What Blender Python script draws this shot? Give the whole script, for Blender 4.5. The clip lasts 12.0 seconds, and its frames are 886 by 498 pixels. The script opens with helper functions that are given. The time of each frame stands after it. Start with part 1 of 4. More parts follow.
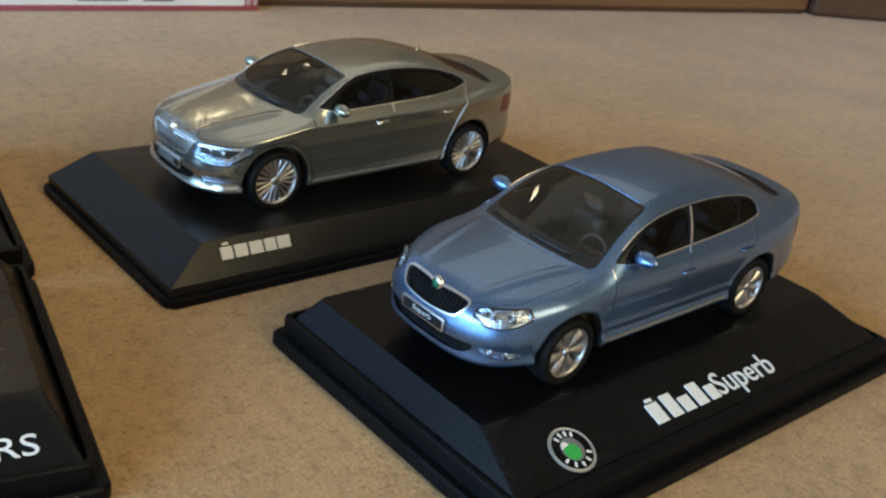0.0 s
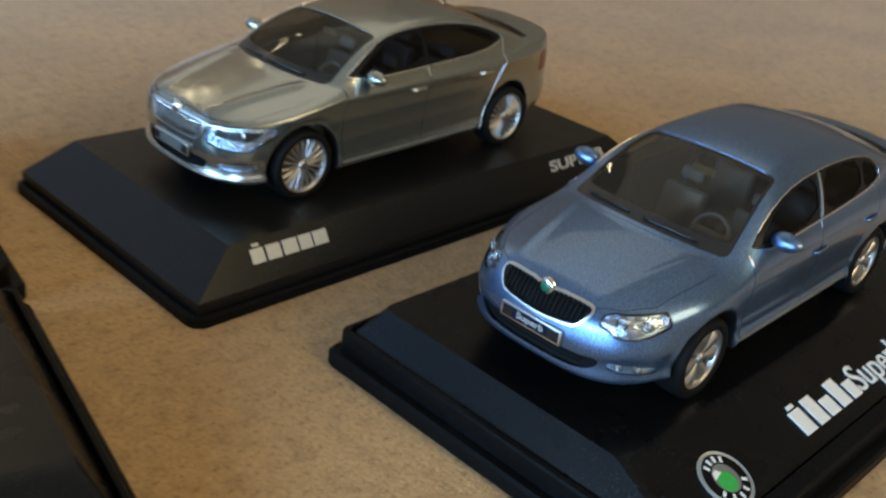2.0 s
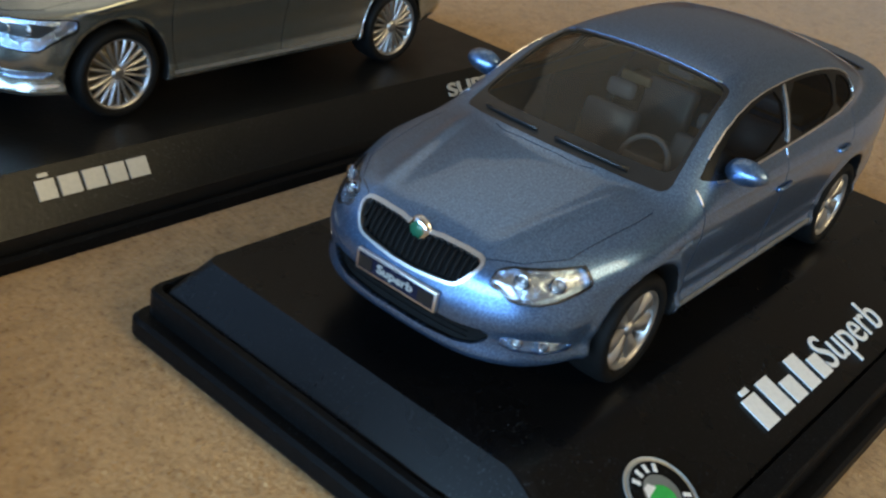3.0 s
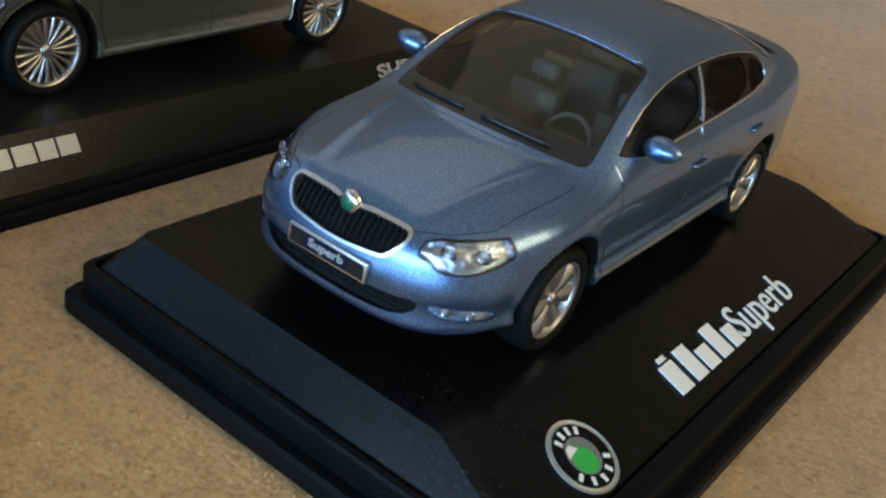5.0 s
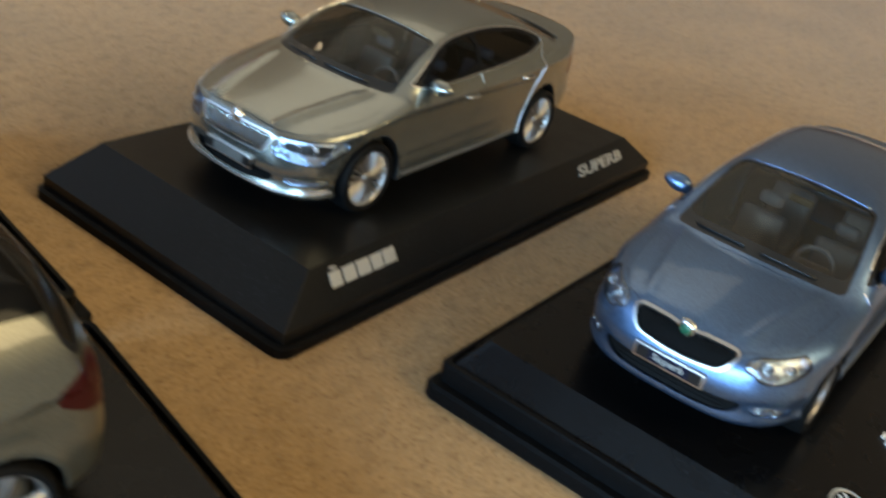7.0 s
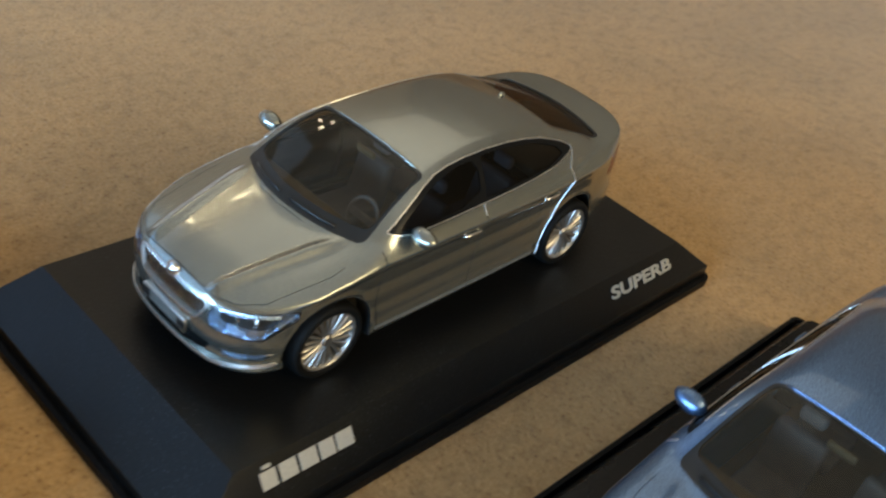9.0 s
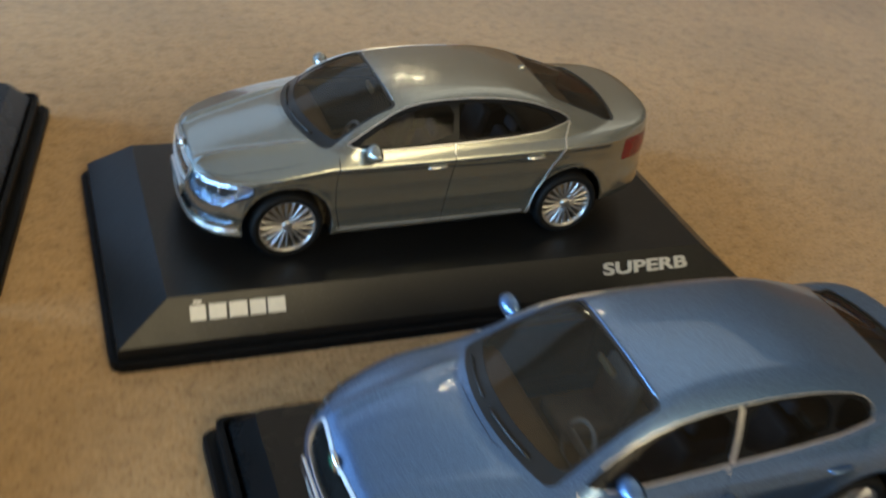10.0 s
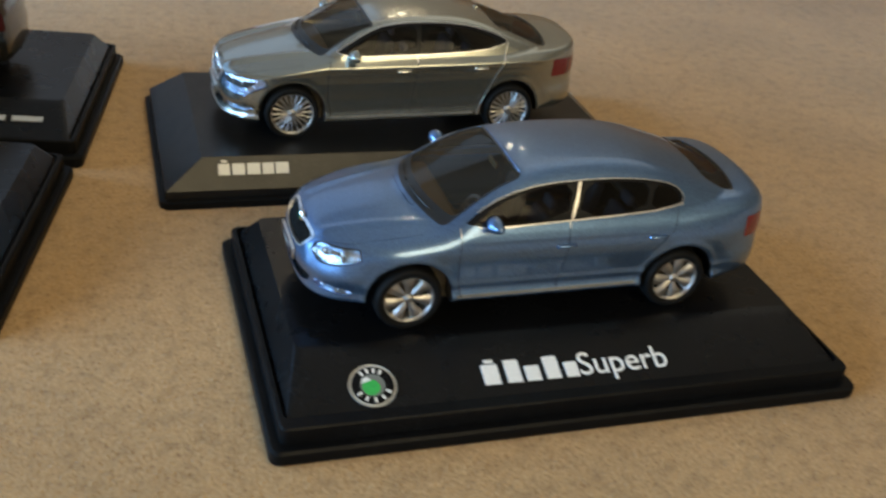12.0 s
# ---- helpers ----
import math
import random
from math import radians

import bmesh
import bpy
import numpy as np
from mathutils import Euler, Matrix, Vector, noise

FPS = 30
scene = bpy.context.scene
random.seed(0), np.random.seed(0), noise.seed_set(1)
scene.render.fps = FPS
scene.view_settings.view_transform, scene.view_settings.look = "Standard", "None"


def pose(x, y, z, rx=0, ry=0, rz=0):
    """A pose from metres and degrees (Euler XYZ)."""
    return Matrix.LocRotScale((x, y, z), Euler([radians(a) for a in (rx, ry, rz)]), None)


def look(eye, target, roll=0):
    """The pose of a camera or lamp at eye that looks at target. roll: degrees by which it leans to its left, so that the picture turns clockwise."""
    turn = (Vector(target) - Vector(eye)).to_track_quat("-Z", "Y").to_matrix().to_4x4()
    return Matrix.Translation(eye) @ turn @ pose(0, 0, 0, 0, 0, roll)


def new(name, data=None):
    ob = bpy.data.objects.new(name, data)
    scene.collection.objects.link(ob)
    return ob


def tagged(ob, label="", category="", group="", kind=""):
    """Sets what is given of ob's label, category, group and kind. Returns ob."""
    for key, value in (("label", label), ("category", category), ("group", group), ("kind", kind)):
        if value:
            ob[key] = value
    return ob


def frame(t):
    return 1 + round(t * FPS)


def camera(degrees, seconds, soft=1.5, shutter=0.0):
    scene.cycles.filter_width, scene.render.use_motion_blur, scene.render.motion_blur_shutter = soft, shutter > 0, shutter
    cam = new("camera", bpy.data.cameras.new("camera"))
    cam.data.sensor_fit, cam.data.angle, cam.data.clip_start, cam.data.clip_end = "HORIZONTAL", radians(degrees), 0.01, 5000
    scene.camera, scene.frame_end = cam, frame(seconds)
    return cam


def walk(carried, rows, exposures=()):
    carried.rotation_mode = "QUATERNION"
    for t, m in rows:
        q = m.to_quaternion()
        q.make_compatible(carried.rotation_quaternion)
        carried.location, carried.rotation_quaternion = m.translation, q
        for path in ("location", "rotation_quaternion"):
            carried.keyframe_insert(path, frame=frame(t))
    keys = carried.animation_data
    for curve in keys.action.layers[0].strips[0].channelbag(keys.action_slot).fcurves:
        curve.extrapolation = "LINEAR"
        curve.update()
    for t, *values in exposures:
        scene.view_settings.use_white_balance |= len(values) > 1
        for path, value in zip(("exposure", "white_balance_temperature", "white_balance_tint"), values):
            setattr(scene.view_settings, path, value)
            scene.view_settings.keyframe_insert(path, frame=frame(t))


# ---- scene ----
cam = camera(46.27, 12.0, soft=2.2, shutter=0.5)
cam.data.dof.use_dof, cam.data.dof.focus_distance, cam.data.dof.aperture_fstop = True, 0.17, 76
PATH = [
    (0, (-0.14723, -0.10982, 0.12348), (0.04291, 0.08436, -0.00355), 8.98),
    (0.5, (-0.14397, -0.10779, 0.12332), (0.04735, 0.08429, -0.00515), 8.29),
    (1, (-0.14680, -0.10436, 0.12413), (0.04605, 0.08645, -0.00393), 7.99),
    (1.5, (-0.15235, -0.09255, 0.12113), (0.04268, 0.09546, -0.00777), 7.69),
    (2, (-0.14255, -0.06315, 0.10955), (0.05943, 0.11249, -0.02594), 7.78),
    (2.5, (-0.12056, -0.05076, 0.09193), (0.09118, 0.10802, -0.04932), 9.44),
    (3, (-0.10325, -0.04376, 0.08583), (0.11040, 0.11082, -0.05720), 10.53),
    (3.5, (-0.09646, -0.04226, 0.08124), (0.11646, 0.10981, -0.06551), 10.48),
    (3.7, (-0.10145, -0.04134, 0.08548), (0.11244, 0.10974, -0.06089), 10.52),
    (5.3, (-0.10967, -0.04732, 0.08721), (0.11632, 0.08925, -0.05519), 12.58),
    (5.5, (-0.11413, -0.04584, 0.08848), (0.11202, 0.09168, -0.05275), 12.48),
    (6, (-0.12503, -0.04078, 0.09069), (0.10107, 0.09553, -0.05178), 12.76),
    (6.5, (-0.14067, -0.03300, 0.09840), (0.08638, 0.10253, -0.04331), 13.19),
    (7, (-0.16448, -0.01881, 0.11226), (0.06215, 0.11740, -0.02946), 12.93),
    (7.5, (-0.17077, 0.00201, 0.12086), (0.05473, 0.14054, -0.02041), 13.23),
    (7.7, (-0.17032, 0.00606, 0.12080), (0.05489, 0.14471, -0.02082), 13.42),
    (9.3, (-0.08371, -0.00431, 0.14331), (0.08978, 0.15952, -0.03852), 11.38),
    (9.5, (-0.06954, -0.02035, 0.14169), (0.08436, 0.16319, -0.03895), 9.11),
    (10, (-0.05666, -0.08091, 0.14296), (0.05160, 0.14348, -0.02417), 9.40),
    (10.5, (-0.04486, -0.13569, 0.14321), (0.04921, 0.10209, -0.01367), 9.73),
    (11, (-0.04225, -0.17423, 0.13841), (0.04202, 0.06944, -0.01496), 7.73),
    (11.5, (-0.04699, -0.18345, 0.13870), (0.04346, 0.05914, -0.01285), 7.41),
    (12, (-0.05999, -0.17426, 0.14180), (0.03205, 0.06763, -0.00992), 7.23),
]
walk(cam, [(t, look(eye, target, roll)) for t, eye, target, roll in PATH],
     exposures=((0, -0.26, 6450, 10), (2, -0.31, 6400, 10), (3.5, -0.41, 6350, 10), (6, -0.34, 6650, 10), (6.5, -0.29, 6750, 10), (7.5, -0.20, 6950, 10), (9.5, -0.07, 6350, 10), (10.4, -0.15, 6150, 10), (12, -0.22, 6300, 10)))

# ---- light ----
EXPOSURE = 0.0
world = bpy.data.worlds.new("world")
scene.world = world
world.use_nodes = True
world.node_tree.nodes["Background"].inputs[0].default_value = (0.9, 0.75, 0.55, 1)
world.node_tree.nodes["Background"].inputs[1].default_value = 0.0
scene.view_settings.exposure = EXPOSURE


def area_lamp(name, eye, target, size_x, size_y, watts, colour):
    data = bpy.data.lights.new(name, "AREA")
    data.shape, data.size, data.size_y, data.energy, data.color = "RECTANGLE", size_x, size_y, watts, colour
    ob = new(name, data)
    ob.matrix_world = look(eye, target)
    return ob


def point_lamp(name, eye, radius, watts, colour):
    data = bpy.data.lights.new(name, "POINT")
    data.shadow_soft_size, data.energy, data.color = radius, watts, colour
    ob = new(name, data)
    ob.location = eye
    return ob


# daylight from a low wide window in front of the cars and from one more on that side, a curtained warm one beside them,
# a lamp with three bulbs, and two added fills
area_lamp("window_daylight", (-1.34, -0.15, 0.33), (0.0, -0.15, 0.30), 1.9, 0.36, 56, (0.38, 0.67, 1.0))
for bx, by in ((0.36, 1.82), (0.54, 1.76), (0.47, 1.98)):
    point_lamp("lamp_bulb", (bx, by, 1.35), 0.035, 1.2, (1.0, 0.82, 0.52))
area_lamp("side_window_daylight", (-1.34, 1.70, 1.00), (0.0, 1.70, 1.00), 1.5, 1.7, 14, (0.38, 0.62, 1.0))
# cool fill added at the north wall to lift the bonnets
area_lamp("back_fill", (-0.45, 2.59, 1.55), (-0.45, 0.0, 1.55), 1.56, 1.06, 4.6, (0.68, 0.82, 1.0))
area_lamp("curtained_window_light", (0.45, -2.19, 1.58), (0.30, 0.0, 0.60), 1.3, 1.3, 45, (1.0, 0.80, 0.45))
# unseen overhead fill, added to brighten the bonnets and roofs
area_lamp("ceiling_fill", (1.35, 1.55, 2.37), (1.35, 1.55, 0.0), 1.9, 1.9, 7.5, (1.0, 0.90, 0.70))


# ---- materials ----
def material(name):
    m = bpy.data.materials.new(name)
    m.use_nodes = True
    nt = m.node_tree
    return m, nt, nt.nodes["Principled BSDF"]


def node(nt, kind, **inputs):
    n = nt.nodes.new(kind)
    for key, value in inputs.items():
        n.inputs[key.replace("_", " ")].default_value = value
    return n


def noise_ramp(nt, scale, detail, stops, coord="Object", stretch=None):
    tc = nt.nodes.new("ShaderNodeTexCoord")
    tex = node(nt, "ShaderNodeTexNoise", Scale=scale, Detail=detail)
    if stretch:
        mp = nt.nodes.new("ShaderNodeMapping")
        mp.inputs["Scale"].default_value = stretch
        nt.links.new(tc.outputs[coord], mp.inputs["Vector"])
        nt.links.new(mp.outputs[0], tex.inputs["Vector"])
    else:
        nt.links.new(tc.outputs[coord], tex.inputs["Vector"])
    ramp = nt.nodes.new("ShaderNodeValToRGB")
    els = ramp.color_ramp.elements
    els[0].position, els[0].color = stops[0][0], (*stops[0][1], 1)
    els[1].position, els[1].color = stops[-1][0], (*stops[-1][1], 1)
    for p, c in stops[1:-1]:
        e = els.new(p)
        e.color = (*c, 1)
    nt.links.new(tex.outputs["Fac"], ramp.inputs["Fac"])
    return tex, ramp


def plain(name, colour, rough=0.5, metal=0.0, coat=0.0, vary=0.12, scale=300, bump=0.0, rough_vary=0.06, spec=0.5):
    """A principled material with fine variation of tone and gloss."""
    m, nt, b = material(name)
    lo = tuple(c * (1 - vary) for c in colour)
    hi = tuple(min(1, c * (1 + vary)) for c in colour)
    tex, ramp = noise_ramp(nt, scale, 4, [(0.3, lo), (0.7, hi)])
    nt.links.new(ramp.outputs[0], b.inputs["Base Color"])
    mr = node(nt, "ShaderNodeMapRange")
    mr.inputs["To Min"].default_value, mr.inputs["To Max"].default_value = max(0.01, rough - rough_vary), rough + rough_vary
    tex2 = node(nt, "ShaderNodeTexNoise", Scale=scale * 0.15, Detail=3)
    tc = nt.nodes.new("ShaderNodeTexCoord")
    nt.links.new(tc.outputs["Object"], tex2.inputs["Vector"])
    nt.links.new(tex2.outputs["Fac"], mr.inputs["Value"])
    nt.links.new(mr.outputs[0], b.inputs["Roughness"])
    b.inputs["Metallic"].default_value = metal
    b.inputs["Specular IOR Level"].default_value = spec
    b.inputs["Coat Weight"].default_value = coat
    b.inputs["Coat Roughness"].default_value = 0.06
    if bump:
        bp = node(nt, "ShaderNodeBump", Strength=bump, Distance=0.0003)
        nt.links.new(tex.outputs["Fac"], bp.inputs["Height"])
        nt.links.new(bp.outputs[0], b.inputs["Normal"])
    return m


def dusty(m, scale=2600, dust=(0.030, 0.033, 0.038), start=0.63):
    """Scatters fine pale dust specks over a plain material."""
    nt = m.node_tree
    b = nt.nodes["Principled BSDF"]
    base = b.inputs["Base Color"].links[0].from_socket
    tex, ramp = noise_ramp(nt, scale, 1, [(start, (0, 0, 0)), (start + 0.10, (1, 1, 1))])
    patch, ramp2 = noise_ramp(nt, 60, 3, [(0.38, (0, 0, 0)), (0.65, (1, 1, 1))])
    both = nt.nodes.new("ShaderNodeMath")
    both.operation = "MULTIPLY"
    nt.links.new(ramp.outputs[0], both.inputs[0])
    nt.links.new(ramp2.outputs[0], both.inputs[1])
    mx = nt.nodes.new("ShaderNodeMix")
    mx.data_type = "RGBA"
    nt.links.new(both.outputs[0], mx.inputs[0])
    nt.links.new(base, mx.inputs[6])
    mx.inputs[7].default_value = (*dust, 1)
    nt.links.new(mx.outputs[2], b.inputs["Base Color"])
    return m


def car_paint(name, colour, metal=0.92, rough=0.26, flake=0.2):
    """Metallic lacquer: flakes of slightly different tone under a clear coat."""
    m, nt, b = material(name)
    tex, ramp = noise_ramp(nt, 5000, 3, [(0.34, tuple(c * (1 - flake) for c in colour)), (0.52, colour), (0.70, tuple(min(1, c * (1 + 1.3 * flake)) for c in colour))])
    nt.links.new(ramp.outputs[0], b.inputs["Base Color"])
    b.inputs["Metallic"].default_value, b.inputs["Roughness"].default_value = metal, rough
    b.inputs["Coat Weight"].default_value, b.inputs["Coat Roughness"].default_value = 0.8, 0.04
    return m


def clear_glass(name, tint, gloss=1.0, haze=0.0):
    """A thin plastic pane: tinted see-through, slightly hazy, with Fresnel gloss."""
    m, nt, b = material(name)
    nt.nodes.remove(b)
    tr = node(nt, "ShaderNodeBsdfTransparent", Color=(*tint, 1))
    gl = node(nt, "ShaderNodeBsdfGlossy", Roughness=0.03)
    fr = node(nt, "ShaderNodeFresnel", IOR=1.5)
    mx = nt.nodes.new("ShaderNodeMixShader")
    ml = nt.nodes.new("ShaderNodeMath")
    ml.operation = "MULTIPLY"
    ml.inputs[1].default_value = gloss
    nt.links.new(fr.outputs[0], ml.inputs[0])
    nt.links.new(ml.outputs[0], mx.inputs[0])
    df = node(nt, "ShaderNodeBsdfDiffuse", Color=(0.55, 0.42, 0.27, 1))
    hz = nt.nodes.new("ShaderNodeMixShader")
    hz.inputs[0].default_value = haze
    nt.links.new(tr.outputs[0], hz.inputs[1])
    nt.links.new(df.outputs[0], hz.inputs[2])
    nt.links.new(hz.outputs[0], mx.inputs[1])
    nt.links.new(gl.outputs[0], mx.inputs[2])
    nt.links.new(mx.outputs[0], nt.nodes["Material Output"].inputs["Surface"])
    return m


def carpet_material():
    m, nt, b = material("carpet_pile")
    tc = nt.nodes.new("ShaderNodeTexCoord")
    tex, ramp = noise_ramp(nt, 980, 7, [(0.30, (0.275, 0.158, 0.064)), (0.42, (0.400, 0.252, 0.109)), (0.55, (0.435, 0.279, 0.125)), (0.72, (0.485, 0.322, 0.152))], stretch=(1.0, 0.85, 1.0))
    big, ramp2 = noise_ramp(nt, 22, 3, [(0.3, (0.88, 0.87, 0.86)), (0.7, (1.08, 1.05, 1.0))])
    mul = nt.nodes.new("ShaderNodeMix")
    mul.data_type, mul.blend_type = "RGBA", "MULTIPLY"
    mul.inputs[0].default_value = 1.0
    nt.links.new(ramp.outputs[0], mul.inputs[6])
    nt.links.new(ramp2.outputs[0], mul.inputs[7])
    mid, ramp3 = noise_ramp(nt, 240, 5, [(0.3, (0.80, 0.78, 0.74)), (0.48, (1.0, 1.0, 1.0)), (0.7, (1.08, 1.08, 1.08))])
    mul2 = nt.nodes.new("ShaderNodeMix")
    mul2.data_type, mul2.blend_type = "RGBA", "MULTIPLY"
    mul2.inputs[0].default_value = 1.0
    nt.links.new(mul.outputs[2], mul2.inputs[6])
    nt.links.new(ramp3.outputs[0], mul2.inputs[7])
    nt.links.new(mul2.outputs[2], b.inputs["Base Color"])
    b.inputs["Roughness"].default_value = 0.95
    b.inputs["Sheen Weight"].default_value = 0.2
    b.inputs["Sheen Roughness"].default_value = 0.5
    fine = node(nt, "ShaderNodeTexNoise", Scale=1300, Detail=5)
    nt.links.new(tc.outputs["Object"], fine.inputs["Vector"])
    bp = node(nt, "ShaderNodeBump", Strength=0.20, Distance=0.0009)
    nt.links.new(fine.outputs["Fac"], bp.inputs["Height"])
    bp2 = node(nt, "ShaderNodeBump", Strength=0.18, Distance=0.0015)
    nt.links.new(tex.outputs["Fac"], bp2.inputs["Height"])
    nt.links.new(bp.outputs[0], bp2.inputs["Normal"])
    nt.links.new(bp2.outputs[0], b.inputs["Normal"])
    return m


def wood_material(name, dark, light):
    m, nt, b = material(name)
    tex, ramp = noise_ramp(nt, 6, 6, [(0.3, dark), (0.7, light)], stretch=(1.0, 14.0, 14.0))
    nt.links.new(ramp.outputs[0], b.inputs["Base Color"])
    b.inputs["Roughness"].default_value = 0.45
    return m


CARPET = carpet_material()
WALL = plain("wall_paint", (0.44, 0.36, 0.27), 0.9, scale=40, vary=0.04)
# wall colour darkened so that the stand tops mirror less light
WALL_DIMMED = plain("dimmed_wall_paint", (0.300, 0.245, 0.180), 0.9, scale=40, vary=0.05)
CEILING = plain("ceiling_paint", (0.74, 0.69, 0.60), 0.9, scale=40, vary=0.03)
WOOD = wood_material("brown_wood", (0.11, 0.060, 0.028), (0.24, 0.14, 0.075))
WOOD_DARK = wood_material("dark_brown_wood", (0.045, 0.022, 0.014), (0.10, 0.052, 0.032))
CARD = plain("white_card", (0.72, 0.70, 0.70), 0.6, scale=60, vary=0.05)
CARD_RED = plain("red_card", (0.33, 0.07, 0.09), 0.6, scale=60, vary=0.1)
CARD_PALE = plain("lilac_card", (0.45, 0.36, 0.40), 0.6, scale=60)
INK = plain("grey_ink", (0.10, 0.10, 0.14), 0.6)
BLUE_PAINT = car_paint("blue_metallic_paint", (0.128, 0.226, 0.410), rough=0.33, flake=0.36)
GREY_PAINT = car_paint("beige_grey_metallic_paint", (0.345, 0.362, 0.332))
SILVER_PAINT = car_paint("pale_silver_paint", (0.135, 0.133, 0.105), metal=0.6, rough=0.34)
BLACK_PAINT = plain("black_lacquer", (0.006, 0.0056, 0.005), 0.14, spec=0.12)
DARK_PAINT = car_paint("dark_grey_paint", (0.105, 0.100, 0.088))
STAND_GLOSS = plain("glossy_black_plastic", (0.0028, 0.0028, 0.0031), 0.28, vary=0.2, bump=0.03, scale=1000, rough_vary=0.04, spec=0.23)
STAND_SATIN = plain("satin_black_plastic", (0.004, 0.004, 0.0042), 0.42, vary=0.2, bump=0.15, scale=900, spec=0.08)
STAND_MATT = plain("matt_black_plastic", (0.005, 0.0049, 0.0047), 0.34, vary=0.2, bump=0.15, scale=1200, spec=0.3)
for stand_material in (STAND_GLOSS, STAND_SATIN, STAND_MATT):
    dusty(stand_material)
RUBBER = plain("black_rubber", (0.006, 0.006, 0.006), 0.6, spec=0.1, bump=0.15, scale=1500)
TRIM = plain("black_window_trim", (0.006, 0.006, 0.006), 0.3, spec=0.15)
SILL = plain("satin_sill_trim", (0.20, 0.20, 0.19), 0.45, metal=0.5)
BLACK = plain("black_plastic", (0.010, 0.010, 0.010), 0.35)
DARK = plain("dark_interior_plastic", (0.16, 0.132, 0.090), 0.5)
SEAT = plain("grey_seat_plastic", (0.22, 0.24, 0.30), 0.25)
GAP = plain("panel_gap_shade", (0.035, 0.038, 0.043), 0.7)
CHROME = plain("chrome", (0.80, 0.80, 0.80), 0.12, metal=1.0, vary=0.03, rough_vary=0.04)
FOIL = plain("silver_foil_print", (0.82, 0.82, 0.82), 0.33, metal=1.0, vary=0.04, scale=1500)
ALLOY = plain("polished_alloy", (0.47, 0.46, 0.445), 0.36, metal=0.95, vary=0.06, scale=1500)
REFLECTOR = plain("lamp_reflector", (0.66, 0.76, 0.90), 0.27, metal=1.0, vary=0.05, scale=900, bump=1.0)
GLASS = clear_glass("tinted_window_glass", (0.72, 0.66, 0.56), 0.7, 0.02)
GLASS_SIDE = clear_glass("dark_side_window_glass", (0.20, 0.19, 0.19), 0.22, 0.008)
LENS = clear_glass("clear_lamp_lens", (0.92, 0.94, 0.95))
RED_LENS = plain("red_lamp_lens", (0.12, 0.006, 0.008), 0.2, coat=0.3, scale=2500)
DEEP_RED = plain("dark_red_lamp_lens", (0.040, 0.003, 0.003), 0.3, spec=0.25, scale=2500)
BULB = plain("smoked_lamp_eye", (0.10, 0.12, 0.16), 0.08, coat=1.0)
PRINT = plain("white_print", (0.78, 0.78, 0.76), 0.5, vary=0.05, scale=1500)
PRINT_SILVER = plain("silver_print", (0.46, 0.45, 0.41), 0.45, metal=0.3, vary=0.06, scale=1500)
PLATE = plain("dark_blue_plate", (0.006, 0.009, 0.024), 0.4, spec=0.2, scale=900)
BADGE = plain("dark_green_enamel", (0.015, 0.11, 0.06), 0.25, scale=900)
GREEN = plain("green_enamel", (0.035, 0.40, 0.075), 0.3, scale=900)


# ---- mesh tools ----
def part(name, bm, mat, parent=None, label="", smooth=True):
    """Links a bmesh as one mesh object under a thing or a part."""
    me = bpy.data.meshes.new(name)
    bm.to_mesh(me)
    bm.free()
    return part_mesh(name, me, mat, parent, label, smooth)


def part_mesh(name, me, mat, parent=None, label="", smooth=True):
    me.materials.append(mat)
    me.shade_smooth() if smooth else me.shade_flat()
    ob = new(name, me)
    if parent:
        ob.parent = parent
    if label:
        tagged(ob, label)
    return ob


def thing(name, at, label, category, group="", kind=""):
    ob = new(name)
    ob.empty_display_size = 0.01
    ob.matrix_world = at
    return tagged(ob, label, category, group, kind)


def box_bm(x0, x1, y0, y1, z0, z1, bevel=0.0, segments=2):
    bm = bmesh.new()
    bmesh.ops.create_cube(bm, size=1.0, matrix=Matrix.LocRotScale(((x0 + x1) / 2, (y0 + y1) / 2, (z0 + z1) / 2), None, (x1 - x0, y1 - y0, z1 - z0)))
    if bevel:
        bmesh.ops.bevel(bm, geom=bm.edges[:], offset=bevel, segments=segments, profile=0.5, affect="EDGES")
    return bm


def lathe_bm(profile, n=40, axis="y"):
    """Turns (radius, along) pairs round the y axis."""
    bm = bmesh.new()
    rings = []
    for r, a in profile:
        rings.append([bm.verts.new((r * math.cos(2 * math.pi * k / n), a, r * math.sin(2 * math.pi * k / n))) for k in range(n)])
    for a, b in zip(rings, rings[1:]):
        for k in range(n):
            bm.faces.new((a[k], a[(k + 1) % n], b[(k + 1) % n], b[k]))
    return bm


def tube_bm(points, radius, n=8, closed=False):
    bm = bmesh.new()
    pts = [Vector(p) for p in points]
    rings = []
    for i, p in enumerate(pts):
        a, b = pts[i - 1 if (i or closed) else 0], pts[(i + 1) % len(pts) if (closed or i + 1 < len(pts)) else i]
        d = (b - a).normalized()
        u = d.cross(Vector((0.13, 0.2, 0.97))).normalized()
        v = d.cross(u)
        rings.append([bm.verts.new(p + radius * (math.cos(2 * math.pi * k / n) * u + math.sin(2 * math.pi * k / n) * v)) for k in range(n)])
    pairs = list(zip(rings, rings[1:])) + ([(rings[-1], rings[0])] if closed else [])
    for a, b in pairs:
        for k in range(n):
            bm.faces.new((a[k], a[(k + 1) % n], b[(k + 1) % n], b[k]))
    if not closed:
        bm.faces.new(rings[0][::-1]), bm.faces.new(rings[-1])
    bmesh.ops.recalc_face_normals(bm, faces=bm.faces[:])
    return bm


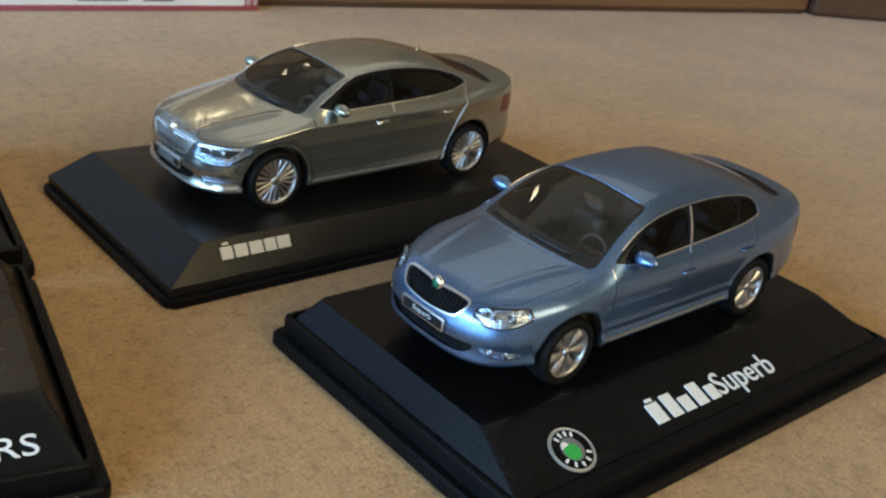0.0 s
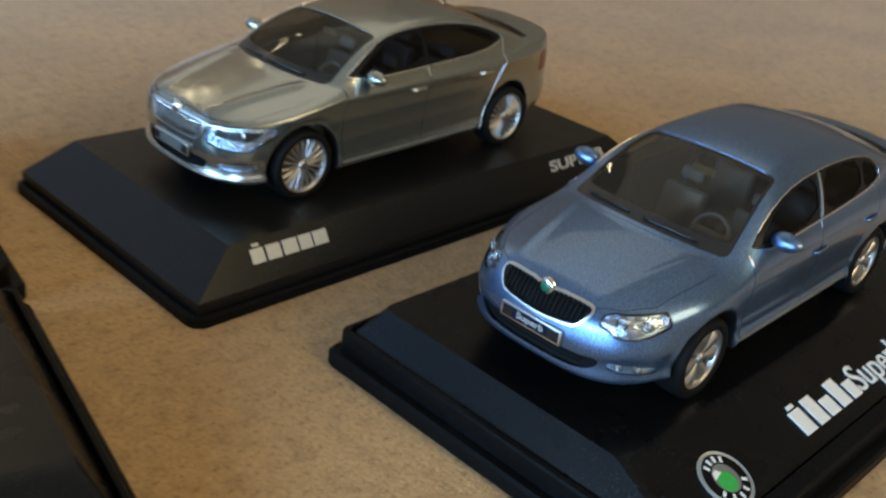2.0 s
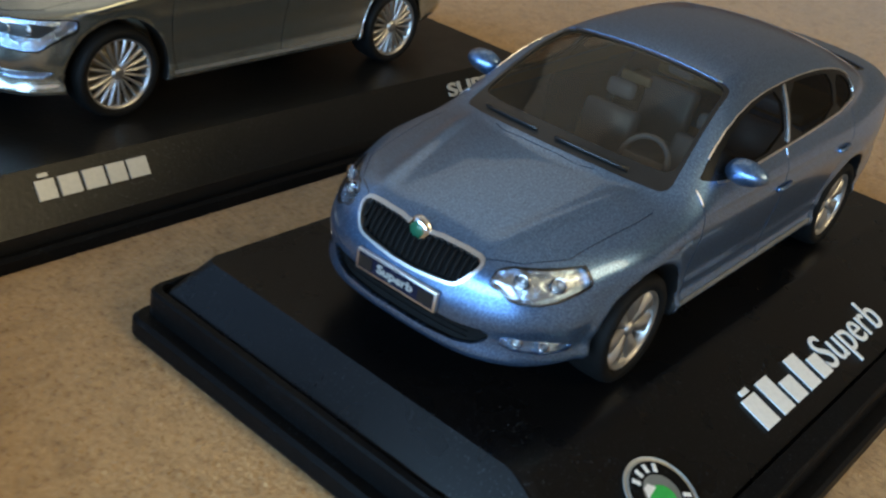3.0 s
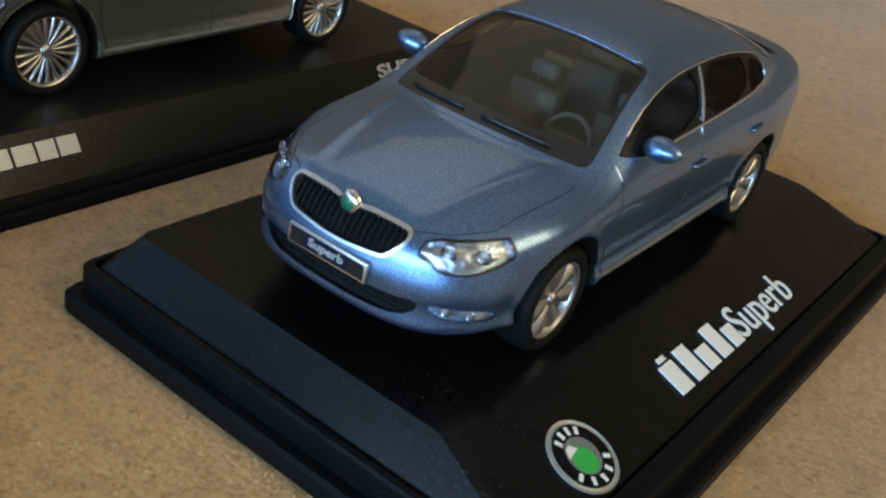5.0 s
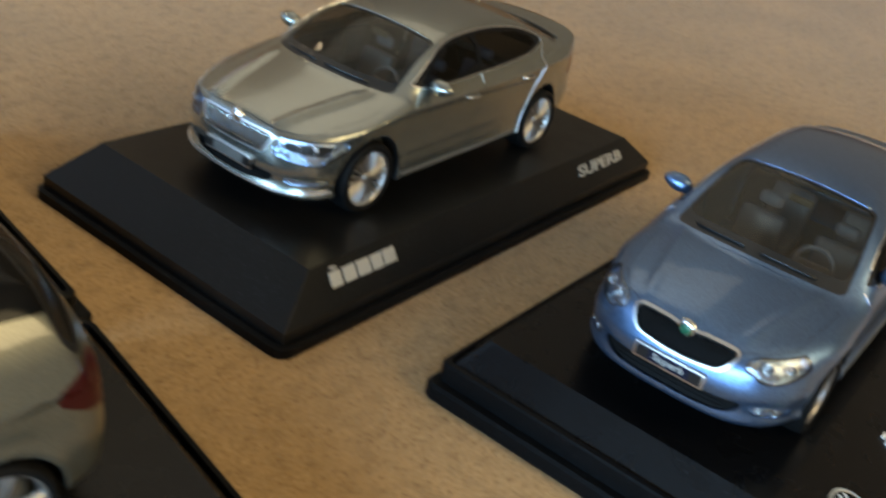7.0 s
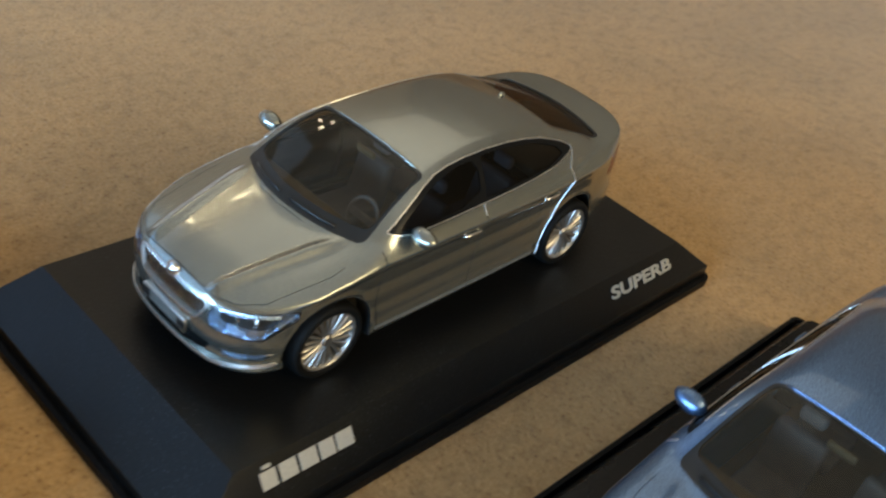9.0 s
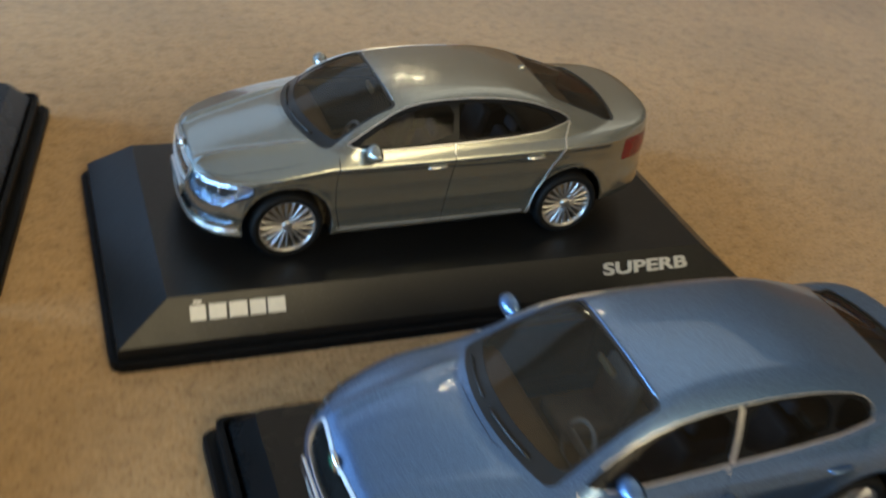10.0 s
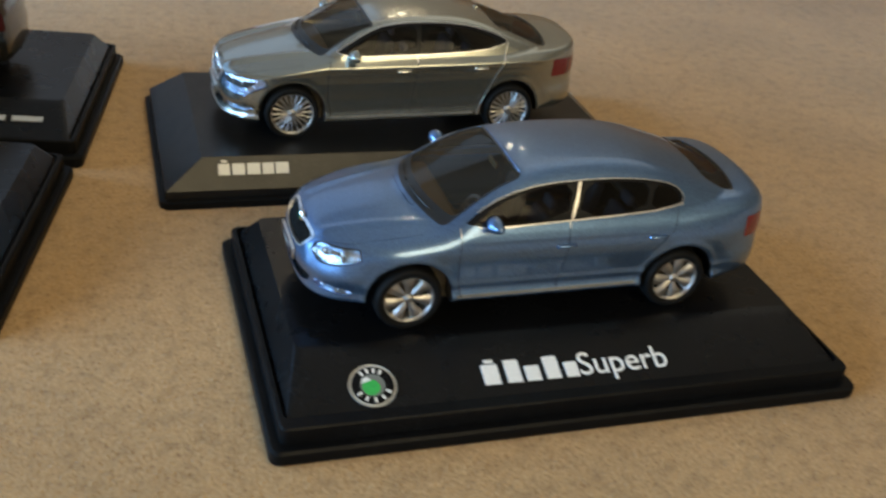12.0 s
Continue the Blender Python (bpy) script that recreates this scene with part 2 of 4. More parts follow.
def frustum_stack(levels, corner=4):
    """A stack of rounded rectangles (x0, x1, y0, y1, z, corner radius), skinned and closed."""
    bm = bmesh.new()
    rings = []
    for x0, x1, y0, y1, z, r in levels:
        ring = []
        for cx, cy, a0 in ((x1 - r, y1 - r, 0), (x0 + r, y1 - r, 90), (x0 + r, y0 + r, 180), (x1 - r, y0 + r, 270)):
            for k in range(corner + 1):
                a = radians(a0 + 90 * k / corner)
                ring.append(bm.verts.new((cx + r * math.cos(a), cy + r * math.sin(a), z)))
        rings.append(ring)
    n = len(rings[0])
    for a, b in zip(rings, rings[1:]):
        for k in range(n):
            bm.faces.new((a[k], a[(k + 1) % n], b[(k + 1) % n], b[k]))
    bm.faces.new(rings[-1])
    bm.faces.new(rings[0][::-1])
    bmesh.ops.recalc_face_normals(bm, faces=bm.faces[:])
    return bm


# ---- the room ----
def room():
    X0, X1, Y0, Y1, H, T = -1.35, 2.4, -2.2, 2.6, 2.4, 0.1
    bm = bmesh.new()
    bmesh.ops.create_grid(bm, x_segments=8, y_segments=8, size=0.5, matrix=Matrix.LocRotScale(((X0 + X1) / 2, (Y0 + Y1) / 2, 0), None, (X1 - X0 + 2 * T, Y1 - Y0 + 2 * T, 1)))
    tagged(part("floor_carpet", bm, CARPET), "short-pile beige brown carpet covering the floor", "carpet", kind="structure")
    tagged(part("ceiling", box_bm(X0 - T, X1 + T, Y0 - T, Y1 + T, H, H + T), CEILING, smooth=False), "plain off-white painted ceiling", "ceiling", kind="structure")
    tagged(part("wall_east", box_bm(X1, X1 + T, Y0, Y1, 0, H), WALL_DIMMED, smooth=False), "plain wall, paint darkened to dim its reflections", "wall", kind="structure")
    # the walls with the windows; the north opening is added for the back fill
    w = thing("wall_south", Matrix(), "plain warm beige painted wall round an unseen opening", "wall", kind="structure")
    for b in ((X0 - T, -0.22, Y0 - T, Y0, 0, H), (1.12, X1 + T, Y0 - T, Y0, 0, H), (-0.22, 1.12, Y0 - T, Y0, 0, 0.90), (-0.22, 1.12, Y0 - T, Y0, 2.26, H)):
        part("wall_panel", box_bm(*b), WALL, w, smooth=False)
    w = thing("wall_north", Matrix(), "plain warm beige painted wall round an unseen opening", "wall", kind="structure")
    for b in ((X0 - T, -1.25, Y1, Y1 + T, 0, H), (0.35, X1 + T, Y1, Y1 + T, 0, H), (-1.25, 0.35, Y1, Y1 + T, 0, 1.0), (-1.25, 0.35, Y1, Y1 + T, 2.1, H)):
        part("wall_panel", box_bm(*b), WALL, w, smooth=False)
    w = thing("wall_west", Matrix(), "plain warm beige painted wall round an unseen opening", "wall", kind="structure")
    for b in ((X0 - T, X0, Y0, -1.16, 0, H), (X0 - T, X0, -1.16, 0.86, 0, 0.14), (X0 - T, X0, -1.16, 0.86, 0.52, H), (X0 - T, X0, 0.86, 0.94, 0, H), (X0 - T, X0, 0.94, 2.46, 0, 0.14), (X0 - T, X0, 0.94, 2.46, 1.86, H), (X0 - T, X0, 2.46, Y1, 0, H)):
        part("wall_panel", box_bm(*b), WALL, w, smooth=False)


def carpet_pile(seed=5):
    """Short leaning tufts over the part of the carpet that the stands are on."""
    rng = np.random.default_rng(seed)
    step = 0.0010
    xs, ys = np.meshgrid(np.arange(-0.24, 0.52, step), np.arange(-0.14, 0.36, step))
    px, py = xs.ravel(), ys.ravel()
    keep = rng.uniform(0, 1, px.size) > np.maximum(np.clip((py - 0.16) / 0.18, 0, 1), np.clip((px - 0.25) / 0.25, 0, 1))
    px, py = px[keep], py[keep]
    n = px.size
    px, py = px + rng.uniform(-1, 1, n) * step * 0.7, py + rng.uniform(-1, 1, n) * step * 0.7
    turn = rng.normal(0.6, 1.6, n)
    half, length, lift = rng.uniform(0.00014, 0.00034, n), rng.uniform(0.0005, 0.0011, n), rng.uniform(0.00004, 0.00022, n)
    ux, uy = np.cos(turn), np.sin(turn)
    co = np.zeros((n, 4, 3))
    for k, (along, side, up) in enumerate(((0, -1, -0.3), (0, 1, -0.3), (1, 0.55, 1), (1, -0.55, 1))):
        co[:, k, 0] = px + ux * along * length - uy * side * half
        co[:, k, 1] = py + uy * along * length + ux * side * half
        co[:, k, 2] = up * lift
    me = bpy.data.meshes.new("carpet_pile")
    me.vertices.add(4 * n)
    me.vertices.foreach_set("co", co.ravel())
    me.loops.add(4 * n)
    me.loops.foreach_set("vertex_index", np.arange(4 * n))
    me.polygons.add(n)
    me.polygons.foreach_set("loop_start", np.arange(n) * 4)
    me.update()
    me.validate()
    tagged(part_mesh("carpet_pile", me, CARPET), "short leaning beige brown carpet fibres", "carpet", kind="stuff")


room()
carpet_pile()


def furniture():
    # skirting of brown wood and a darker foot at the edge of the carpet
    s = thing("wooden_plinth", pose(0.1678, 0.3458, 0, 0, 0, -10.4), "mid-brown wooden furniture plinth on the carpet", "furniture")
    part("board", box_bm(-0.42, 0.368, -0.02, 0.02, 0.0025, 0.09, 0.002), WOOD, s)
    part("shadow_strip", box_bm(-0.418, 0.366, -0.0185, 0.0185, 0, 0.004, 0.0006), WOOD_DARK, s, "darker recessed strip under the board")
    f = tagged(part("furniture_foot", box_bm(0, 0.5, -0.03, 0.03, 0, 0.10, 0.003), WOOD_DARK), "dark brown wooden furniture foot on the carpet", "furniture")
    f.matrix_world = pose(0.540, 0.2820, 0, 0, 0, -24)
    # a printed carton standing against the plinth
    c = thing("carton", pose(0.1275, 0.3244, 0, 0, 0, 172.0), "white printed carton with dark red edges on the carpet", "box")
    part("carton_body", box_bm(0, 0.124, -0.0045, 0, 0.0, 0.060, 0.0006), CARD_RED, c)
    panel = part("panel", box_bm(0.0075, 0.123, -0.0002, 0.0002, 0.0027, 0.057), CARD, c, "white printed panel", smooth=False)
    for x0, x1, z0, z1 in ((0.0425, 0.0570, 0.0046, 0.0078), (0.0640, 0.0865, 0.0046, 0.0078)):
        part("print_bar", box_bm(x0, x1, 0.0001, 0.0004, z0, z1), INK, panel, smooth=False)
    for x0, x1 in ((0.0012, 0.0026), (0.0044, 0.0066)):
        part("edge_stripe", box_bm(x0, x1, -0.0002, 0.0002, 0.003, 0.057), CARD_PALE, c, smooth=False)
    return c


def text_mesh(body, size, offset=0.0, extrude=0.00008):
    cu = bpy.data.curves.new("lettering", "FONT")
    cu.body, cu.size, cu.extrude, cu.offset, cu.resolution_u = body, size, extrude, offset, 4
    ob = bpy.data.objects.new("lettering", cu)
    scene.collection.objects.link(ob)
    me = bpy.data.meshes.new_from_object(ob.evaluated_get(bpy.context.evaluated_depsgraph_get()))
    bpy.data.objects.remove(ob)
    me.materials.clear()
    return me


def fit_text(body, width, height, mat, parent, at, name="lettering", offset=0.0):
    """Lettering of a given overall width and cap height, laid at a pose."""
    me = text_mesh(body, 0.01, offset)
    co = np.array([v.co for v in me.vertices])
    lo, hi = co.min(0), co.max(0)
    s = Matrix.Diagonal((width / (hi[0] - lo[0]), height / (hi[1] - lo[1]), 1, 1))
    me.transform(s @ Matrix.Translation((-lo[0], -lo[1], 0)))
    ob = part_mesh(name, me, mat, parent, smooth=False)
    ob.matrix_local = at
    return ob


def bars(blocks, mat, parent, at, name="print_bar"):
    """Plain printed bars (x0, x1, y0, y1) on a face."""
    for x0, x1, y0, y1 in blocks:
        b = part(name, box_bm(x0, x1, y0, y1, -0.0001, 0.00012, 0.0), mat, parent, smooth=False)
        b.matrix_local = at


carton = furniture()


# ---- model cars: a smooth field in millimetres is skinned, then cut into panels, panes and lamps ----
def curve(points, soft):
    """A smooth function through control points (linear pieces blurred over soft)."""
    xs, ys = np.array(points, float).T
    t = np.linspace(xs[0] - 4 * soft, xs[-1] + 4 * soft, 900)
    v = np.interp(t, xs, ys)
    step = t[1] - t[0]
    k = np.exp(-0.5 * (np.arange(-60, 61) * step / soft) ** 2)
    k /= k.sum()
    pad = np.concatenate([np.full(60, v[0]), v, np.full(60, v[-1])])
    v = np.convolve(pad, k, "valid")
    return lambda q: np.interp(q, t, v)


def rounded(points, times=3):
    """Corner-cut closed outline."""
    p = np.array(points, float)
    for _ in range(times):
        q = np.roll(p, -1, axis=0)
        p = np.stack([0.75 * p + 0.25 * q, 0.25 * p + 0.75 * q], 1).reshape(-1, 2)
    return p


def outline(points, times=0):
    """Signed distance to a closed outline (inside negative)."""
    p = rounded(points, times) if times else np.array(points, float)
    q = np.roll(p, -1, axis=0)

    def f(a, b):
        best = np.full(np.shape(a), 1e9)
        inside = np.zeros(np.shape(a), bool)
        for (ax, ay), (bx, by) in zip(p, q):
            ex, ey = bx - ax, by - ay
            wx, wy = a - ax, b - ay
            t = np.clip((wx * ex + wy * ey) / (ex * ex + ey * ey + 1e-12), 0, 1)
            best = np.minimum(best, (wx - ex * t) ** 2 + (wy - ey * t) ** 2)
            if ay != by:
                inside ^= ((ay > b) != (by > b)) & (a < ex * (b - ay) / (by - ay) + ax)
        d = np.sqrt(best)
        return np.where(inside, -d, d)
    return f


def smin(a, b, k):
    h = np.clip(0.5 + 0.5 * (b - a) / k, 0, 1)
    return b + (a - b) * h - k * h * (1 - h)


def smax(a, b, k):
    return -smin(-a, -b, k)


def step(a, b, x):
    t = np.clip((x - a) / (b - a), 0, 1)
    return t * t * (3 - 2 * t)


def plan_field(points, x0, x1, y1):
    """The plan outline's distance, kept as a table."""
    full = points + [(x, -y) for x, y in points[-2:0:-1]]
    f = outline(full, 3)
    xs, ys = np.arange(x0, x1, 0.5), np.arange(0, y1, 0.5)
    table = f(*np.meshgrid(xs, ys, indexing="ij"))

    def look_up(x, y):
        u = np.clip((x - x0) / 0.5, 0, len(xs) - 1.001)
        v = np.clip(y / 0.5, 0, len(ys) - 1.001)
        i, j = u.astype(int), v.astype(int)
        a, b = u - i, v - j
        return (table[i, j] * (1 - a) + table[i + 1, j] * a) * (1 - b) + (table[i, j + 1] * (1 - a) + table[i + 1, j + 1] * a) * b
    return look_up


def car_field(s):
    plan = plan_field(s["plan"], s["x0"] - 6, s["x1"] + 6, 27)
    side, front, rear = curve(s["side"], s.get("side_soft", 0.8)), curve(s["front"], 0.7), curve(s["rear"], 0.8)
    deck, roof, green = curve(s["deck"], 1.4), curve(s["roof"], s.get("roof_soft", 2.2)), curve(s["green"], 3.0)
    wb, hub, arch = s["wheelbase"], s["hub"], s["arch"]
    cowl, lift, dip, belly = s["cowl"], s.get("lift", 0.0), s.get("dip", 0.0), curve(s["belly"], 1.5)

    def field(x, y, z):
        y = np.abs(y)
        wf, wr = step(-3, -15, x), step(s["x1"] - 19, s["x1"] - 8, x)
        zz = z - lift * (x - 20) - dip * np.minimum(x - 8, 0)
        inset = side(zz) * (1 - wf) * (1 - wr) + front(z) * wf + rear(z) * wr * (1 - wf)
        r0 = np.sqrt(x * x + (z - hub) ** 2)
        r1 = np.sqrt((x - wb) ** 2 + (z - hub) ** 2)
        flare = s["flare"] * (np.exp(-((r0 - arch - 0.5) / 0.9) ** 2) + np.exp(-((r1 - arch - 0.5) / 0.9) ** 2))
        low_side = plan(x, y) + inset - flare
        crown = s["crown"] * (y / 18) ** 2 * (1 - 0.45 * step(60, 75, x))
        ridge_y = 8.5 + 0.2 * (x + 19)
        ridge = s["ridge"] * np.exp(-((y - ridge_y) / 1.1) ** 2) * (1 - step(0, 8, x)) * step(-20, -16, x)
        low_top = (z - deck(x) + crown - ridge) * 0.95
        low = smax(smax(low_side, low_top, s["shoulder"]), belly(x) - z, 0.9)
        bow = (y / 17) ** 2
        xe = x - cowl * bow * (1 - step(4, 22, x)) + s["rear_bow"] * bow * step(wb - 12, wb + 2, x)
        dz = z - 25.0
        w = green(x) - s["tumble"] * dz - 0.028 * np.maximum(dz, 0) ** 2
        gh_side = (y - w) * 0.85
        gh_top = (z - roof(xe) + s["roof_crown"] * (y / 14) ** 2) * 0.92
        cabin = np.maximum(smax(gh_side, gh_top, s["rail"]), 21.0 - z)
        body = smin(low, cabin, 0.5)
        well = np.minimum(r0, r1) - arch
        well = np.maximum(well, 12.5 - y)
        return smax(body, -well, 0.25)
    return field


def skin(field, lo, hi, h):
    """Surface nets over a grid, drawn onto the field's zero."""
    ax = [np.arange(a, b + h, h) for a, b in zip(lo, hi)]
    V = field(*np.meshgrid(*ax, indexing="ij"))
    n = np.array(V.shape) - 1
    total, count = np.zeros((*n, 3)), np.zeros(tuple(n))
    quads = []
    inside = V < 0
    ids = np.full(tuple(n), -1)
    crossings = []
    for d in range(3):
        a = [slice(None)] * 3
        b = [slice(None)] * 3
        a[d], b[d] = slice(0, -1), slice(1, None)
        cross = inside[tuple(a)] != inside[tuple(b)]
        idx = np.argwhere(cross)
        v0, v1 = V[tuple(a)][cross], V[tuple(b)][cross]
        p = idx.astype(float)
        p[:, d] += v0 / (v0 - v1)
        e, f = [k for k in range(3) if k != d]
        for i in (0, 1):
            for j in (0, 1):
                c = idx.copy()
                c[:, e] -= i
                c[:, f] -= j
                ok = (c >= 0).all(1) & (c < n).all(1)
                np.add.at(total, tuple(c[ok].T), p[ok])
                np.add.at(count, tuple(c[ok].T), 1)
        crossings.append((d, e, f, idx, v0 < 0))
    has = count > 0
    ids[has] = np.arange(has.sum())
    verts = total[has] / count[has][:, None] * h + np.array([x[0] for x in ax])
    for d, e, f, idx, neg in crossings:
        ring = []
        for i, j in ((1, 1), (0, 1), (0, 0), (1, 0)):
            c = idx.copy()
            c[:, e] -= i
            c[:, f] -= j
            ring.append(c)
        ok = np.all([((c >= 0) & (c < n)).all(1) for c in ring], axis=0)
        q = np.stack([ids[tuple(c[ok].T)] for c in ring], 1)
        flip = neg[ok] if d != 1 else ~neg[ok]
        q[~flip] = q[~flip][:, ::-1]
        quads.append(q)
    for _ in range(4):
        g, v = gradient(field, verts)
        move = -(v / np.maximum((g * g).sum(1), 0.2))[:, None] * g
        size = np.linalg.norm(move, axis=1, keepdims=True)
        verts = verts + move * np.minimum(1, 0.4 * h / np.maximum(size, 1e-9))
    return verts, np.concatenate(quads)


def gradient(field, p, e=0.08):
    v = field(*p.T)
    g = np.stack([(field(*(p + d).T) - field(*(p - d).T)) / (2 * e) for d in np.eye(3) * e], 1)
    return g, v


class Shell:
    """A skin whose faces carry names and can be cut along functions."""

    def __init__(self, field, verts, quads):
        self.field = field
        self.v = [tuple(p) for p in verts]
        g, _ = gradient(field, verts, 0.25)
        g /= np.maximum(np.linalg.norm(g, axis=1, keepdims=True), 1e-9)
        self.n = [tuple(p) for p in g]
        self.faces = [tuple(q) for q in quads.tolist()]
        self.names = ["body"] * len(self.faces)

    def cut(self, name, f, of=("body",)):
        v, n = np.array(self.v), np.array(self.n)
        val = f(v[:, 0], np.abs(v[:, 1]), v[:, 2], n[:, 0], np.abs(n[:, 1]), n[:, 2])
        val = np.where(np.abs(val) < 0.03, 0.0, val)
        cache, faces, names = {}, [], []
        val = val.tolist()
        for face, old in zip(self.faces, self.names):
            if old not in of:
                faces.append(face), names.append(old)
                continue
            w = [val[i] for i in face]
            if max(w) <= 0:
                faces.append(face), names.append(name)
            elif min(w) >= 0:
                faces.append(face), names.append(old)
            else:
                ins, outs = [], []
                for k, i in enumerate(face):
                    j = face[(k + 1) % len(face)]
                    a, b = val[i], val[j]
                    if a <= 0:
                        ins.append(i)
                    if a >= 0:
                        outs.append(i)
                    if a * b < 0:
                        key = (min(i, j), max(i, j))
                        if key not in cache:
                            t = a / (a - b)
                            self.v.append(tuple(p + (q - p) * t for p, q in zip(self.v[i], self.v[j])))
                            self.n.append(tuple(p + (q - p) * t for p, q in zip(self.n[i], self.n[j])))
                            val.append(0.0)
                            cache[key] = len(self.v) - 1
                        ins.append(cache[key]), outs.append(cache[key])
                for poly, nm in ((ins, name), (outs, old)):
                    if len(poly) > 2:
                        faces.append(tuple(poly)), names.append(nm)
        self.faces, self.names = faces, names

    def mesh(self, name, keep, shift=0.0, wall=0.0, where=None, flip=False):
        """The faces named so, as a mesh in metres, moved along the normals by shift, with rims wall deep."""
        v, n = self.v, self.n
        chosen = [f for f, nm in zip(self.faces, self.names) if nm in keep]
        if where:
            chosen = [f for f in chosen if where(*[sum(v[i][k] for i in f) / len(f) for k in range(3)])]
        used, verts, faces = {}, [], []

        def place(i, s, key):
            if (i, key) not in used:
                used[(i, key)] = len(verts)
                verts.append(tuple(0.001 * (a + s * b) for a, b in zip(v[i], n[i])))
            return used[(i, key)]
        edges = {}
        for f in chosen:
            faces.append([place(i, shift, 0) for i in (f[::-1] if flip else f)])
            for k, i in enumerate(f):
                j = f[(k + 1) % len(f)]
                edges[(i, j)] = edges.get((i, j), 0) + 1
        crisp = set()
        if wall:
            for i, j in edges:
                if (j, i) not in edges:
                    a, b = place(i, shift, 0), place(j, shift, 0)
                    crisp.add((min(a, b), max(a, b)))
                    faces.append([a, b, place(j, shift - wall, 2), place(i, shift - wall, 2)])
        me = bpy.data.meshes.new(name)
        me.from_pydata(verts, [], faces)
        me.validate()
        for e in me.edges:
            if tuple(sorted(e.vertices)) in crisp:
                e.use_edge_sharp = True
        return me


def sided(f):
    """Limits a side-view outline to faces that look sideways."""
    return lambda x, y, z, nx, ny, nz: np.maximum(np.maximum(f(x, z), (0.45 - ny) * 4), 9 - y)


def fronted(f, x1=-4.0):
    return lambda x, y, z, nx, ny, nz: np.maximum(np.maximum(f(y, z), x - x1), nx * 3)


def backed(f, x0):
    return lambda x, y, z, nx, ny, nz: np.maximum(np.maximum(f(y, z), x0 - x), -nx * 3)


def grown(f, by):
    return lambda *a: f(*a) - by


def gap_cuts(points, half=0.09, name=""):
    """A thin upright joint or edge glint on the flank through (height, along) points; the skin is split along its
    middle first.
    """
    zs, xs = np.array(sorted(points)).T
    name = name or "gap_%d" % round(xs[-1])

    def mid(x, y, z, nx, ny, nz):
        return np.where((z > zs[0] - 0.3) & (z < zs[-1] + 0.3) & (y > 9), (x - np.interp(z, zs, xs)) * 0.9, 5.0)

    def strip(x, y, z, nx, ny, nz):
        return np.maximum(np.maximum(np.abs(x - np.interp(z, zs, xs)) * 0.9 - half, np.maximum(zs[0] - z, z - zs[-1])), np.maximum((0.4 - ny) * 4, 9 - y))
    return [("body", mid), (name, strip)]


def hood_cuts(f, half=0.06):
    return [("body", lambda x, y, z, nx, ny, nz: f(x, y)), ("gap_hood", lambda x, y, z, nx, ny, nz: np.maximum(np.maximum(np.abs(f(x, y)) - half, 16.4 - z), x - 3.0))]


def strip_cuts(name, z0, rise, half, xa, xb):
    """A narrow strip along the flank."""
    def mid(x, y, z, nx, ny, nz):
        return np.where(y > 12, z - z0 - rise * x, 5.0)

    def strip(x, y, z, nx, ny, nz):
        return np.maximum(np.maximum(np.abs(z - z0 - rise * x) - half, np.maximum(xa - x, x - xb)), 12 - y)
    return [("body", mid), (name, strip)]


def spoke_wheel(parent, at, radius, rim, width, style, name="wheel"):
    """Tyre, rim with its spokes, hub cap and brake disc. The outer face looks to -y."""
    w = new(name)
    w.parent = parent
    w.matrix_local = at
    mm = 0.001
    R, r, b = radius * mm, rim * mm, width * mm
    part("tyre", lathe_bm([(r, 0.0004), (r * 1.01, -0.0002), (R * 0.90, -0.0005), (R * 0.965, -0.0001), (R * 0.995, 0.0007), (R, 0.0016), (R, b - 0.0016), (R * 0.97, b), (r, b)], 56), RUBBER, w)
    rim_ob = part("rim", lathe_bm([(r * 1.0, 0.0003), (r * 1.03, -0.00005), (r * 0.985, -0.00015), (r * 0.94, 0.0002), (r * 0.91, 0.0011), (r * 0.90, 0.003)], 64), ALLOY, w)
    n = style["count"]
    for k in range(n):
        a = 2 * math.pi * k / n + style.get("turn", 0)
        for off in style["pairs"]:
            bm = bmesh.new()
            w0, w1 = style["w0"] * mm, style["w1"] * mm
            prof = [(0.14 * r, w0, 0.0006), (0.45 * r, (w0 * 0.55 + w1 * 0.45), 0.0003), (0.8 * r, w1, 0.0002), (0.97 * r, w1 * 1.15, 0.0004)]
            rows = []
            for rad, half, dep in prof:
                o = off * mm * rad / r
                rows.append([bm.verts.new((rad, dep + 0.0007, o - half)), bm.verts.new((rad, dep, o - half * 0.7)), bm.verts.new((rad, dep, o + half * 0.7)), bm.verts.new((rad, dep + 0.0007, o + half))])
            for p, q in zip(rows, rows[1:]):
                for i in range(3):
                    bm.faces.new((p[i], p[i + 1], q[i + 1], q[i]))
            bmesh.ops.rotate(bm, verts=bm.verts[:], cent=(0, 0, 0), matrix=Matrix.Rotation(a, 3, "Y"))
            bmesh.ops.recalc_face_normals(bm, faces=bm.faces[:])
            part("spoke", bm, ALLOY, rim_ob)
    part("hub_cap", lathe_bm([(0.0001, 0.0001), (0.10 * r, 0.0001), (0.17 * r, 0.0003), (0.2 * r, 0.0009)], 24), ALLOY, rim_ob)
    part("brake_disc", lathe_bm([(0.0001, 0.0028), (0.7 * r, 0.0028), (0.72 * r, 0.0034)], 32), DARK, w)
    part("wheel_back", lathe_bm([(0.0001, 0.0042), (r, 0.0042)], 32), BLACK, w)
    return w


